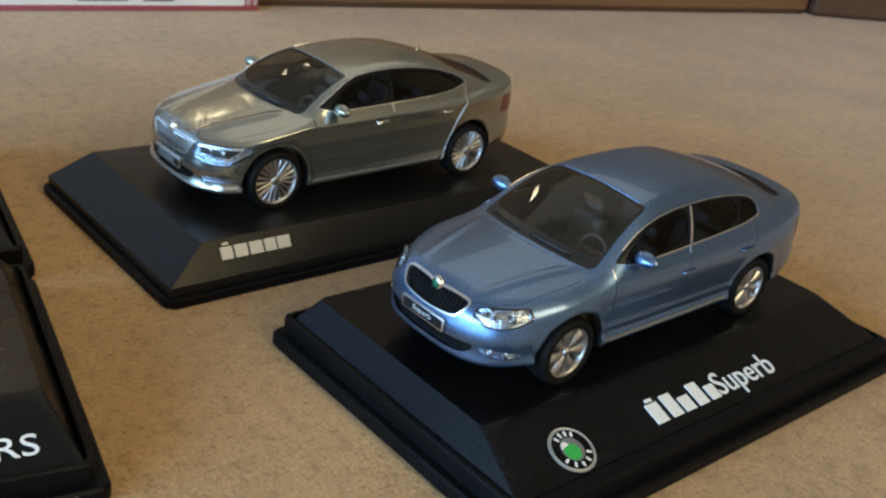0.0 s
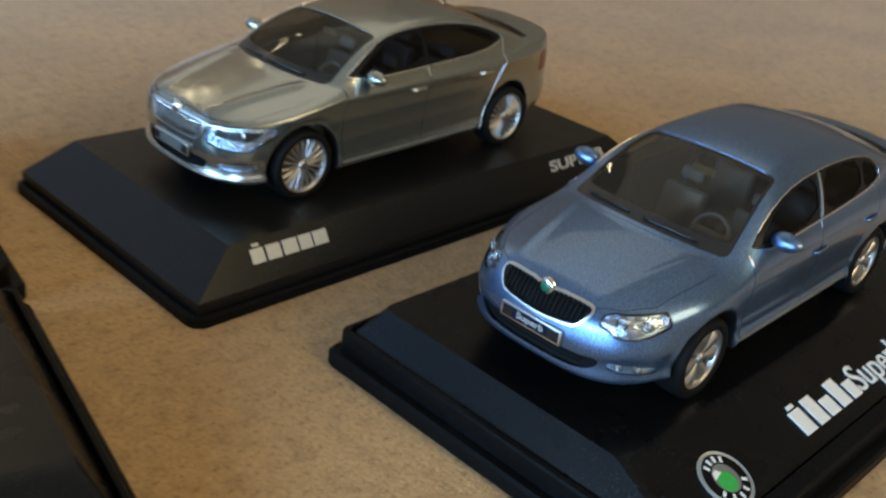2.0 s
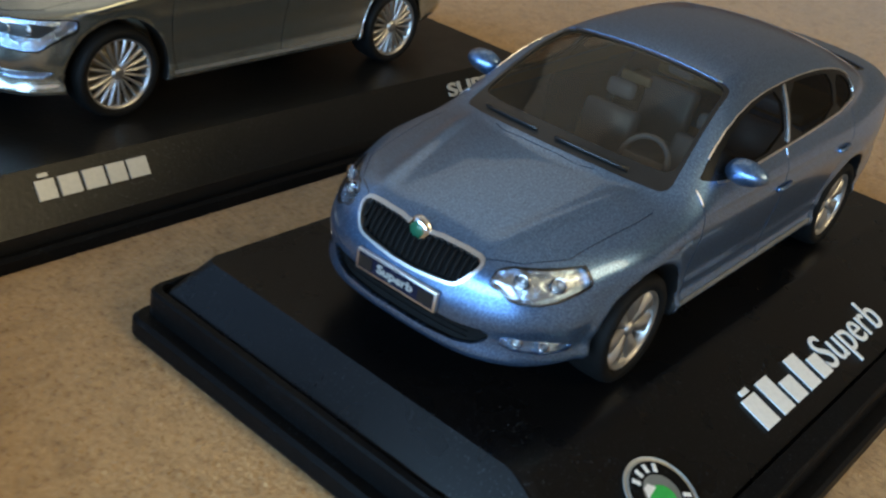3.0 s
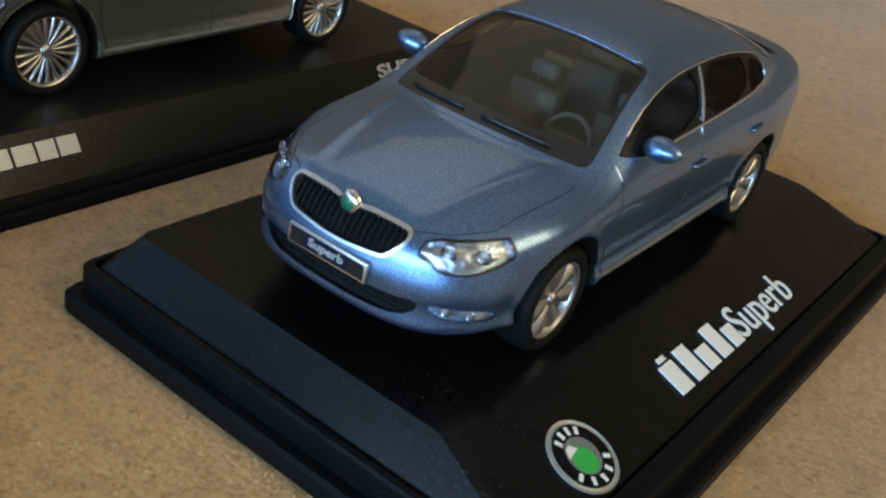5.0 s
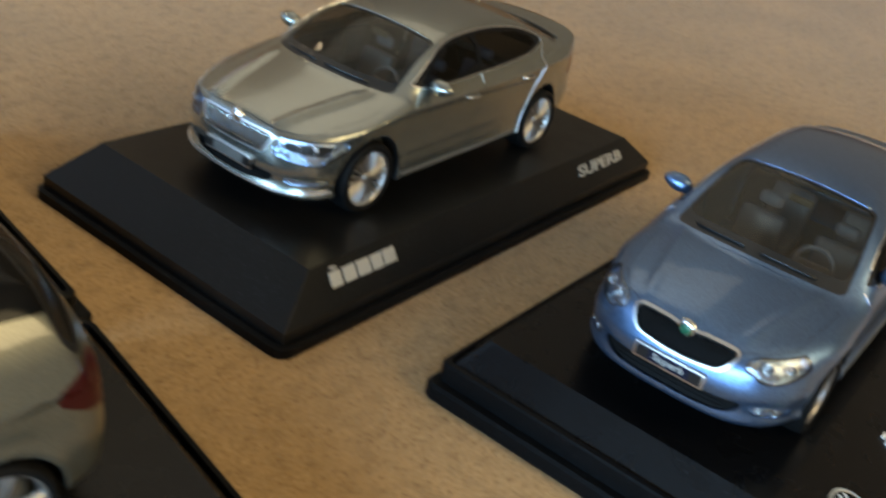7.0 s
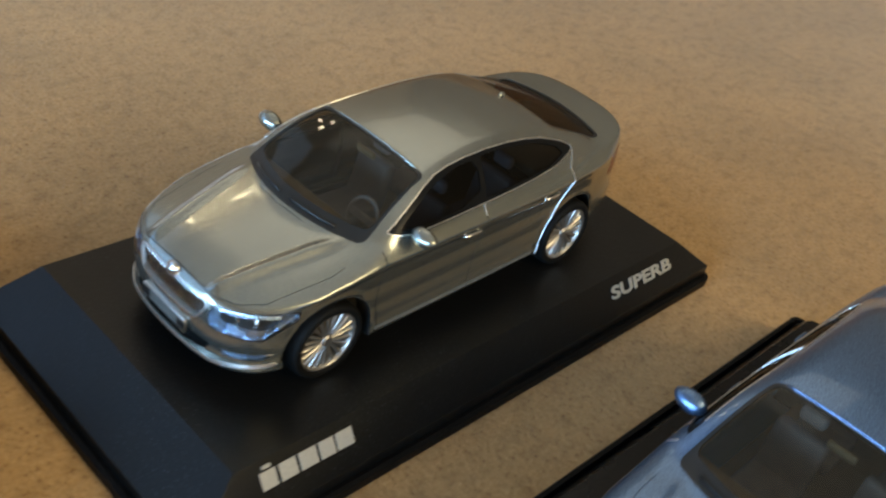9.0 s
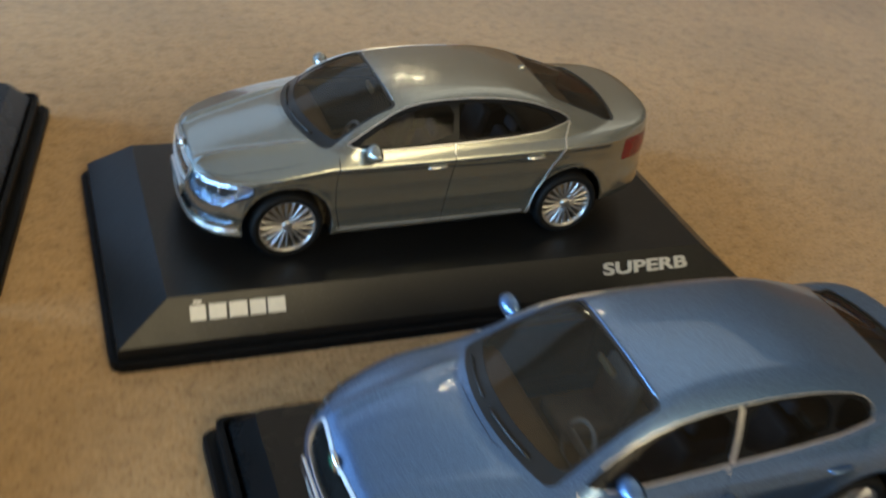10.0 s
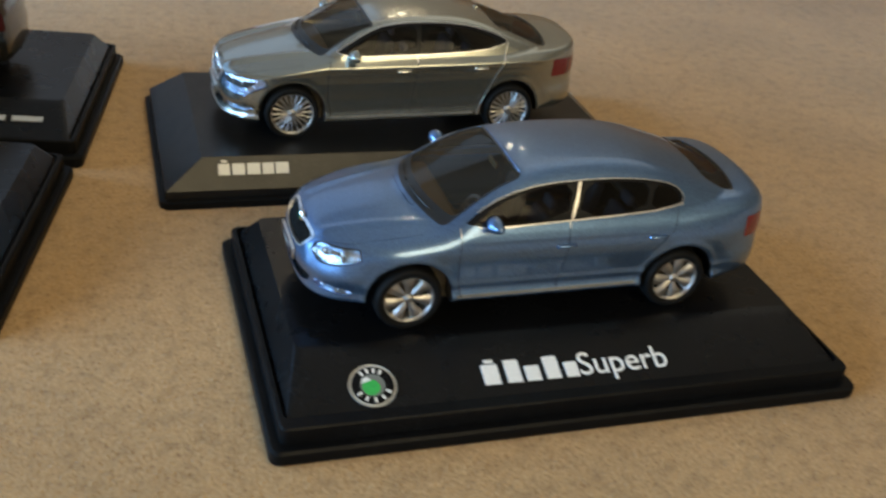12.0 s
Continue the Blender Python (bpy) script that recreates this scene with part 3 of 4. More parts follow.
def seat_bm(scale=1.0):
    """A seat with cushion, leaning backrest and headrest, facing -x."""
    bm = bmesh.new()
    for (x0, x1, y0, y1, z0, z1, tilt) in ((-6, 6, -5.2, 5.2, 0, 3.2, 0), (3.6, 6.6, -5.0, 5.0, 2.0, 13.0, 14), (7.2, 9.2, -2.6, 2.6, 13.6, 16.6, 8)):
        b = box_bm(x0, x1, y0, y1, z0, z1, 1.0, 3)
        bmesh.ops.rotate(b, verts=b.verts[:], cent=(x0, 0, z0), matrix=Matrix.Rotation(radians(tilt), 3, "Y"))
        me = bpy.data.meshes.new("tmp")
        b.to_mesh(me)
        b.free()
        bm.from_mesh(me)
        bpy.data.meshes.remove(me)
    bmesh.ops.scale(bm, verts=bm.verts[:], vec=(0.001 * scale,) * 3)
    return bm


def interior(car, s):
    """Floor tub, dashboard, steering wheel and four seats behind the glass."""
    mm = 0.001
    wb = s["wheelbase"]
    hw = s["cabin"]
    part("floor_tub", box_bm(4 * mm, (wb + 6) * mm, -hw * mm, hw * mm, 4.5 * mm, 9 * mm, 0.0008), DARK, car)
    d = box_bm(3.4 * mm, 13 * mm, -(hw + 0.6) * mm, (hw + 0.6) * mm, 7.5 * mm, 22.6 * mm, 0.002, 3)
    part("dashboard", d, DARK, car)
    part("parcel_shelf", box_bm((wb - 8) * mm, (wb + 9) * mm, -(hw - 2.5) * mm, (hw - 2.5) * mm, 20.5 * mm, 22.5 * mm, 0.0006), DARK, car)
    seat = seat_bm(0.95)
    me = bpy.data.meshes.new("seat")
    seat.to_mesh(me)
    seat.free()
    me.materials.append(SEAT)
    me.shade_smooth()
    for sx, sy in ((27, -8), (27, 8), (46.5, -8), (46.5, 8)):
        ob = new("seat", me)
        ob.parent = car
        ob.location = (sx * mm, sy * mm, 9 * mm)
    ring = [(0, 3.6 * math.cos(a) * mm, 3.6 * math.sin(a) * mm) for a in np.linspace(0, 2 * math.pi, 28, endpoint=False)]
    sw = part("steering_wheel", tube_bm(ring, 0.0004, 8, True), SEAT, car)
    sw.matrix_local = pose(16.2 * mm, -7.6 * mm, 21.5 * mm, 0, 25, 0)
    hub = box_bm(-0.0004, 0.0004, -0.0032, 0.0032, -0.0008, 0.0008, 0.0003)
    part("steering_hub", hub, SEAT, sw)
    mir = part("inside_mirror", box_bm(-0.0004, 0.0004, -0.0024, 0.0024, -0.0007, 0.0007, 0.0003), DARK, car)
    mir.location = ((s["header"] - 1.0) * mm, 0, 29.6 * mm)


def mirror_set(car, s, paint):
    for sgn in (-1, 1):
        bm = bmesh.new()
        bmesh.ops.create_uvsphere(bm, u_segments=20, v_segments=12, radius=1.0)
        for v in bm.verts:
            x, y, z = v.co
            v.co = (x * 2.3 if x < 0 else x * 0.7, y * 3.0, z * 1.75 * (1 - 0.18 * y * sgn) + 0.2 * y * sgn)
        bmesh.ops.scale(bm, verts=bm.verts[:], vec=(0.001,) * 3)
        m = part("door_mirror", bm, paint, car)
        mx, my, mz = s["mirror"]
        m.location = (mx * 0.001, sgn * my * 0.001, mz * 0.001)
        part("mirror_foot", box_bm(-0.0008, 0.0006, -0.0030, 0.0004, -0.0016, -0.0006, 0.0003) if sgn > 0 else box_bm(-0.0008, 0.0006, -0.0004, 0.0030, -0.0016, -0.0006, 0.0003), BLACK, m)
        g = bmesh.new()
        bmesh.ops.create_circle(g, cap_ends=True, segments=20, radius=1.0)
        bmesh.ops.scale(g, verts=g.verts[:], vec=(0.0014, 0.0025, 1))
        p = part("mirror_glass", g, CHROME, m)
        p.matrix_local = pose(0.00068, 0, 0, 0, 90, 0)


def model_car(name, at, s, paint, roof_paint, label, group="model cars on stands"):
    car = thing(name, at, label, "model car", group)
    field = car_field(s)
    h = s.get("grid", 0.5)
    verts, quads = skin(field, (s["x0"] - 2, -24.25, 0.5), (s["x1"] + 2, 24.25, 36.5), h)
    sh = Shell(field, verts, quads)
    wb, hub, arch = s["wheelbase"], s["hub"], s["arch"]
    # wells and underside
    sh.cut("well", lambda x, y, z, nx, ny, nz: np.maximum(np.minimum(np.hypot(x, z - hub), np.hypot(x - wb, z - hub)) - arch - 0.12, 11 - y))
    sh.cut("belly", lambda x, y, z, nx, ny, nz: np.maximum(nz * 4 + 3.2, z - 6))
    for nm, f in s["cuts"]:
        sh.cut(nm, f, ("body", "trim") if nm.startswith("glass") else ("body",))
    names = set(sh.names)
    left, right = (lambda x, y, z: y < 0), (lambda x, y, z: y > 0)
    roofed = "roof" in names
    hood = s["hood_shape"]

    def on_hood(x, y, z):
        return z > 16.4 and x < 3.5 and hood(np.array(x), np.array(abs(y))) < 0
    body = part_mesh("body", sh.mesh("body", ("body",), 0, 0.5, lambda x, y, z: not on_hood(x, y, z)), paint, car)
    part_mesh("bonnet", sh.mesh("bonnet", ("body",), 0, 0.5, on_hood), paint, car)
    if roofed:
        part_mesh("roof", sh.mesh("roof", ("roof",), 0, 0.4), roof_paint, car)
    part_mesh("cabin_lining", sh.mesh("cabin_lining", ("body", "trim", "roof", "seal"), -0.62, 0, lambda x, y, z: z > 22 and 2 < x < wb + 16, True), DARK, car)
    part_mesh("underbody", sh.mesh("underbody", ("belly",)), BLACK, car)
    for side_of in (left, right):
        for fore in (True, False):
            part_mesh("wheel_arch_lining", sh.mesh("wheel_arch_lining", ("well",), 0, 0, lambda x, y, z: side_of(x, y, z) and (x < wb / 2) == fore), BLACK, car)
        for nm in sorted(names):
            if nm.startswith("gap"):
                part_mesh("panel_gap", sh.mesh("panel_gap", (nm,), -0.18, 0, side_of), GAP, body)
    part_mesh("windscreen_seal", sh.mesh("windscreen_seal", ("seal",), -0.05, 0.4, lambda x, y, z: x < 35), BLACK, car)
    part_mesh("rear_window_seal", sh.mesh("rear_window_seal", ("seal",), -0.05, 0.4, lambda x, y, z: x > 35), BLACK, car)
    for side_of in (left, right):
        for nm, ob_name, mat, shift, wall in (("trim", "window_trim", TRIM, -0.08, 0.4), ("chrome", "chrome_and_glint_strip", FOIL, 0.10, 0.3), ("lamp_dark", "lamp_divider", BLACK, -0.45, 0.0), ("lamp_seal", "lamp_seal", BLACK, -0.06, 0.3), ("sill", "sill_strip", SILL, 0.12, 0.25), ("lip", "bumper_strip", FOIL, 0.12, 0.25), ("tail", "taillight", s.get("tail_material", RED_LENS), 0.06, 0.3), ("black", "bumper_insert", BLACK, -0.3, 0.0)):
            if nm in names:
                me = sh.mesh(ob_name, (nm,), shift, wall, side_of)
                if len(me.polygons):
                    part_mesh(ob_name, me, mat, car)
        for nm in sorted(names):
            if nm.startswith("glass_side"):
                part_mesh("side_window", sh.mesh("side_window", (nm,), -0.22, 0, side_of), GLASS_SIDE, car)
        for nm, ob_name in (("head", "headlight"), ("fog", "fog_lamp")):
            if nm in names:
                lens = part_mesh(ob_name, sh.mesh(ob_name, (nm,), 0.04, 0.1, side_of), LENS, car)
                part_mesh("reflector", sh.mesh("reflector", (nm,), s.get("lamp_depth", -0.7), -0.7, side_of), REFLECTOR, lens, "chrome lamp reflector")
    part_mesh("windscreen", sh.mesh("windscreen", ("glass_front",), -0.15), GLASS, car)
    part_mesh("rear_window", sh.mesh("rear_window", ("glass_rear",), -0.15), GLASS, car)
    if "grille" in names:
        g = part_mesh("grille", sh.mesh("grille", ("grille",), -1.1), RUBBER, car)
        if "frame" in names:
            part_mesh("grille_frame", sh.mesh("grille_frame", ("frame",), 0.22, 0.9), FOIL, g, "chrome grille frame")
        f = s["grille_shape"]
        for k in range(-s["bars"], s["bars"] + 1):
            by = k * s["bar_step"]
            zs = [z for z in np.arange(9, 20, 0.1) if f(np.array(abs(by)), np.array(z)) < -0.1]
            if len(zs) < 5:
                continue
            pts = []
            for z in np.linspace(zs[0], zs[-1], 6):
                xs = np.arange(s["x0"] - 1, -8, 0.05)
                val = field(xs, np.full_like(xs, by), np.full_like(xs, z))
                hitx = xs[np.argmax(val < 0)]
                pts.append(((hitx + 0.38) * 0.001, by * 0.001, z * 0.001))
            part("grille_bar", tube_bm(pts, s.get("bar_radius", 0.00023), 6), s.get("bar_material", RUBBER), g)
    if "intake" in names:
        li = part_mesh("lower_intake", sh.mesh("lower_intake", ("intake",), -0.9, -0.9), RUBBER, car)
        for z in s.get("slats", (6.75, 7.35, 7.95)):
            pts = [((front_x(field, y, z) + 0.75) * 0.001, y * 0.001, z * 0.001) for y in np.linspace(-9.6, 9.6, 13)]
            part("intake_slat", tube_bm(pts, 0.00011, 6), RUBBER, li)
    for ry, rz, rr in s.get("lamp_eyes", ()):
        for sgn in (-1, 1):
            lamp = part("lamp_ring", lathe_bm([(rr * 0.001, -0.0001), (rr * 0.0009, -0.00025), (rr * 0.00072, 0.0), (rr * 0.00065, 0.0005)], 24), CHROME, car)
            lamp.matrix_local = pose((front_x(field, ry, rz) + 0.75) * 0.001, sgn * ry * 0.001, rz * 0.001, 0, 0, -90 - 18 * sgn)
            part("lamp_bulb", lathe_bm([(0.00001, -0.0001), (rr * 0.0004, 0.0), (rr * 0.00066, 0.0004)], 20), s.get("bulb_material", BULB), lamp)
    interior(car, s)
    mirror_set(car, s, paint)
    for wx in (0, wb):
        for sgn in (-1, 1):
            m = pose(wx * 0.001, sgn * s["track"] * 0.001, hub * 0.001, 0, 17 * (sgn + 1) + wx, 0 if sgn < 0 else 180)
            spoke_wheel(car, m, hub, s["rim"], 5.2, s["wheel"])
    for hx, hz in s["handles"]:
        for sgn in (-1, 1):
            ys = np.arange(15, 24, 0.02)
            val = field(np.full_like(ys, hx), ys, np.full_like(ys, hz))
            hy = ys[np.argmax(val > 0)]
            pts = [((hx + d) * 0.001, sgn * (hy + o) * 0.001, (hz + 0.02 * d) * 0.001) for d, o in ((-2.2, -0.05), (-1.7, 0.35), (0, 0.42), (1.7, 0.35), (2.2, -0.05))]
            part("door_handle", tube_bm(pts, 0.00036, 8), s.get("handle_material", paint), car)
    # the lip of the roof over the windscreen
    pts = []
    for y in np.linspace(-11.6, 11.6, 17):
        xr = s["header"] + 0.15 + 0.6 * (y / 14) ** 2
        zs = np.arange(24, 37, 0.02)
        val = field(np.full_like(zs, xr), np.full_like(zs, y), zs)
        pts.append((xr * 0.001, y * 0.001, (zs[np.argmax(val > 0)] - 0.22) * 0.001))
    part("roof_lip", tube_bm(pts, 0.00032, 8), roof_paint, car)
    # wipers along the cowl
    for y0, y1 in ((-11, -1), (2, 12)):
        pts = []
        for y in np.linspace(y0, y1, 7):
            xw = s["cowl_x"] + s["cowl"] * (y / 17) ** 2 + 1.4
            zs = np.arange(20, 32, 0.02)
            val = field(np.full_like(zs, xw), np.full_like(zs, y), zs)
            pts.append((xw * 0.001, y * 0.001, (zs[np.argmax(val > 0)] + 0.25) * 0.001))
        part("wiper", tube_bm(pts, 0.00024, 6), BLACK, car)
    return car, field


def front_x(field, y, z):
    xs = np.arange(-24, 0, 0.02)
    return xs[np.argmax(field(xs, np.full_like(xs, y), np.full_like(xs, z)) < 0)]


def windscreen_cuts(s):
    """Glass, dark border and seal of the windscreen and the rear window, seen from above."""
    cx, cw, hd, wb = s["cowl_x"], s["cowl"], s["header"], s["wheelbase"]

    def screen(low, top, side_in):
        def f(x, y, z, nx, ny, nz):
            bottom = (cx + low + cw * (y / 17) ** 2 - x) * 0.9
            up = x - (hd - top) - 0.6 * (y / 14) ** 2
            out = y - (s["screen_y0"] - side_in - s["screen_taper"] * (x - 6))
            return np.maximum(smax(smax(bottom, up, 1.2), out, 1.6), 22.5 - z)
        return f
    r0, r1, ry0, ry1 = s["rear_glass"]

    def back(grow):
        def f(x, y, z, nx, ny, nz):
            a = (r0 - grow + 2.0 * (y / 14) ** 2) - x
            b = x - (r1 + grow - s["rear_bow"] * 0.7 * (y / 14) ** 2)
            c = y - (ry0 + (ry1 - ry0) * (x - r0) / (r1 - r0) + grow)
            return np.maximum(smax(smax(a, b, 1.0), c, 1.5), 24 - z)
        return f
    return [("glass_front", screen(3.2, 0.7, 0.7)), ("seal", screen(0.3, 0.0, 0.1)), ("glass_rear", back(0.0)), ("seal", back(0.55))]


# ---- the blue saloon ----
def blue_spec():
    s = dict(
        x0=-22.4, x1=90.6, wheelbase=64.2, hub=7.6, arch=9.4, rim=5.5, track=20.1, flare=0.30, crown=2.5, ridge=0.30, shoulder=2.4,
        cowl=4.8, cowl_x=2.2, rear_bow=3.0, header=24.2, tumble=0.42, roof_crown=1.35, rail=2.2, cabin=16.0, screen_y0=16.6, screen_taper=0.17,
        belly=[(-23, 6.0), (-17, 6.6), (-12, 7.2), (-9, 7.0), (8, 6.2), (55, 6.6), (74, 6.7), (91, 7.2)],
        plan=[(-22.4, 0), (-22.2, 7), (-21.0, 12), (-18.0, 16.3), (-12.8, 19.4), (-5, 20.8), (10, 21.1), (55, 21.1), (70, 20.9), (80, 19.8), (86.2, 17.0), (89.6, 11.2), (90.6, 0)],
        side=[(4.5, 2.5), (6, 1.0), (6.9, 0.42), (7.9, 0.40), (8.9, 0.92), (9.6, 1.05), (10.6, 0.62), (11.7, 0.86), (13.5, 0.62), (16, 0.22), (18, 0.02), (19, 0.0), (20, 0.16), (21, 0.42), (22, 0.74), (23, 1.10), (24, 1.5), (26, 2.6)], side_soft=0.35,
        front=[(5.4, 2.4), (6.3, 0.9), (7.2, 0.15), (8.3, 0.5), (10.4, 0.45), (11.7, 0.0), (13.4, 0.1), (15.0, 0.6), (17.4, 1.2), (19, 2.2), (21, 4.4)],
        rear=[(5.4, 3), (7.2, 1.1), (9, 0.25), (13, 0), (14.5, 0.3), (20, 0.4), (24, 0.9), (26, 1.8), (28, 3.5)],
        deck=[(-23, 16.2), (-21, 18.3), (-18, 19.9), (-12.5, 21.4), (-6, 22.7), (0, 23.7), (5, 24.3), (9, 25.5), (11.5, 27.0), (15, 27.6), (58, 27.6), (70, 27.4), (78, 27.9), (86, 27.6), (90, 26.1), (92, 24)],
        roof=[(-6, 20.0), (2.2, 24.3), (12, 29.0), (20, 32.5), (24.5, 34.0), (30, 34.9), (37, 35.4), (44, 35.5), (51, 35.2), (57, 34.4), (64, 32.8), (71, 30.7), (78, 28.3), (84, 24.5), (90, 14)],
        green=[(0, 17.2), (8, 18.6), (20, 19.2), (45, 19.2), (60, 18.7), (70, 17.5), (78, 15.6), (84, 13.5)],
        mirror=(17.2, 21.6, 25.6), handles=[(34.3, 19.2), (56.8, 20.0)], rear_glass=(70.5, 80.0, 11.0, 14.0),
        wheel=dict(count=7, pairs=(0.0,), w0=0.5, w1=1.5, turn=0.2), bars=9, bar_step=0.9, lamp_depth=-1.2, bulb_material=FOIL, lamp_eyes=[(13.5, 17.2, 1.0), (16.4, 17.2, 1.05), (14.8, 10.0, 0.7), (16.9, 9.6, 0.7)], slats=(8.9, 9.6, 10.3))
    dlo = outline([(10.3, 23.7), (14.5, 26.9), (20.2, 29.8), (28.6, 31.5), (40.6, 32.0), (48, 31.9), (55.2, 31.3), (60.8, 30.2), (63.2, 28.2), (62.6, 25.9), (35, 24.7)], 1)
    win = [outline([(13.0, 24.4), (34.0, 25.0), (36.3, 31.5), (28.6, 31.0), (20.6, 29.3), (15.5, 26.6)], 1),
           outline([(36.7, 25.1), (53.0, 25.5), (55.0, 30.8), (48, 31.5), (39.1, 31.6)], 1),
           outline([(54.4, 25.6), (61.4, 26.2), (62.4, 27.9), (60.3, 29.7), (56.2, 30.6)], 1)]
    pillar = outline([(35.0, 24.8), (35.65, 24.8), (38.05, 31.8), (37.4, 31.8)])
    grille = outline([(-9.0, 18.0), (-8.2, 18.4), (-1.8, 18.5), (0, 17.7), (1.8, 18.5), (8.2, 18.4), (9.0, 18.0), (8.9, 17.3), (7.6, 15.5), (6.6, 15.1), (0, 14.5), (-6.6, 15.1), (-7.6, 15.5), (-8.9, 17.3)], 1)
    head = outline([(11.0, 18.4), (10.8, 16.5), (12.6, 16.1), (13.6, 15.2), (16.8, 15.2), (18.7, 16.9), (19.4, 18.8), (18.4, 19.1), (15, 18.6)], 1)
    fog = outline([(13.4, 11.1), (13.6, 9.2), (18.2, 8.7), (18.9, 9.6), (18.0, 10.4)], 1)
    intake = outline([(-12.9, 11.2), (-11.6, 8.9), (-8, 8.1), (8, 8.1), (11.6, 8.9), (12.9, 11.2), (8, 10.8), (-8, 10.8)], 1)
    tail = outline([(8.5, 22.2), (9, 18.6), (17, 17.2), (21.5, 17.4), (21.5, 22.4), (18, 22.6)], 1)
    hood = outline([(-19.4, 0), (-19.0, 8.8), (-16.6, 12.6), (-12, 15.6), (0, 17.0), (7.5, 17.0), (5.5, 13), (2.0, 6), (1.6, 0), (1.6, -2), (-18.6, -2)])
    s["grille_shape"], s["hood_shape"] = grille, hood
    s["cuts"] = windscreen_cuts(s) + [
        ("glass_side_a", sided(win[0])), ("glass_side_b", sided(win[1])), ("glass_side_c", sided(win[2])),
        ("chrome", sided(pillar)), ("trim", sided(dlo)), ("chrome", lambda x, y, z, nx, ny, nz: np.maximum(sided(grown(dlo, 0.12))(x, y, z, nx, ny, nz) - 0.16 * (z < 26.4), 14.0 - x)),
        ("grille", fronted(grille)), ("frame", fronted(grown(grille, 0.38))),
        ("head", fronted(head, -11.0)), ("lamp_seal", fronted(grown(head, 0.14), -10.7)), ("fog", fronted(fog)), ("intake", fronted(intake)), ("tail", backed(tail, 80.5))]
    # the two short chrome cuts draw glints on the door gap edges
    s["cuts"] += gap_cuts([(24.6, 34.9), (23.0, 34.85)], 0.11, "chrome") + gap_cuts([(23.6, 10.2), (21.9, 10.15)], 0.11, "chrome") + gap_cuts([(23.6, 10.2), (18, 10.0), (12, 10.4), (7.2, 11.6)]) + gap_cuts([(24.6, 34.9), (16, 34.6), (7.2, 33.6)])
    s["cuts"] += gap_cuts([(25.4, 61.8), (21, 60.6), (16.5, 56.0), (11, 53.6), (7.2, 53.0)]) + hood_cuts(hood)
    s["cuts"] += strip_cuts("sill", 7.65, 0.008, 0.36, 10.5, 53.5)
    return s


Z_BLUE, Z_GREY = 0.0123, 0.0125
blue_car, blue_field = model_car("model_car", pose(0.0003, 0.0206, Z_BLUE), blue_spec(), BLUE_PAINT, BLUE_PAINT, "blue metallic die-cast saloon model car on a black display stand")


def plate_and_badge(car, field, z_plate, z_badge, dark_plate=True):
    mm = 0.001
    x = front_x(field, 0, z_plate)
    p = part("front_plate", box_bm(-0.0003, 0.0003, -6.3 * mm, 6.3 * mm, -1.35 * mm, 1.35 * mm, 0.0001), FOIL, car)
    p.location = ((x - 0.25) * mm, 0, z_plate * mm)
    part("plate_face", box_bm(-0.00036, -0.00025, -5.9 * mm, 5.9 * mm, -1.0 * mm, 1.0 * mm), PLATE if dark_plate else SILL, p, smooth=False)
    for sy in (-4.7, 4.7) if dark_plate else (-5.3, 5.3):
        part("plate_slot", box_bm(-0.00044, -0.00035, (sy - 1.1) * mm, (sy + 1.1) * mm, -0.8 * mm, 0.8 * mm), BLACK, p, smooth=False)
    if dark_plate:
        fit_text("Superb", 5.6 * mm, 1.5 * mm, PRINT_SILVER, p, pose(-0.0004, 2.8 * mm, -0.75 * mm, 90, 0, -90), "plate_lettering", 0.0002)
    x = front_x(field, 0, z_badge)
    b = part("bonnet_badge", lathe_bm([(0.00001, -0.0005), (0.0011, -0.00045), (0.00155, -0.0001), (0.0016, 0.0003)], 24), CHROME, car, "chrome bonnet badge")
    b.matrix_local = pose((x - 0.1) * mm, 0, z_badge * mm, 0, 0, -90)
    part("badge_centre", lathe_bm([(0.00001, -0.00055), (0.0010, -0.00050), (0.00105, -0.0003)], 20), BADGE if dark_plate else CHROME, b)


plate_and_badge(blue_car, blue_field, 12.5, 18.35)


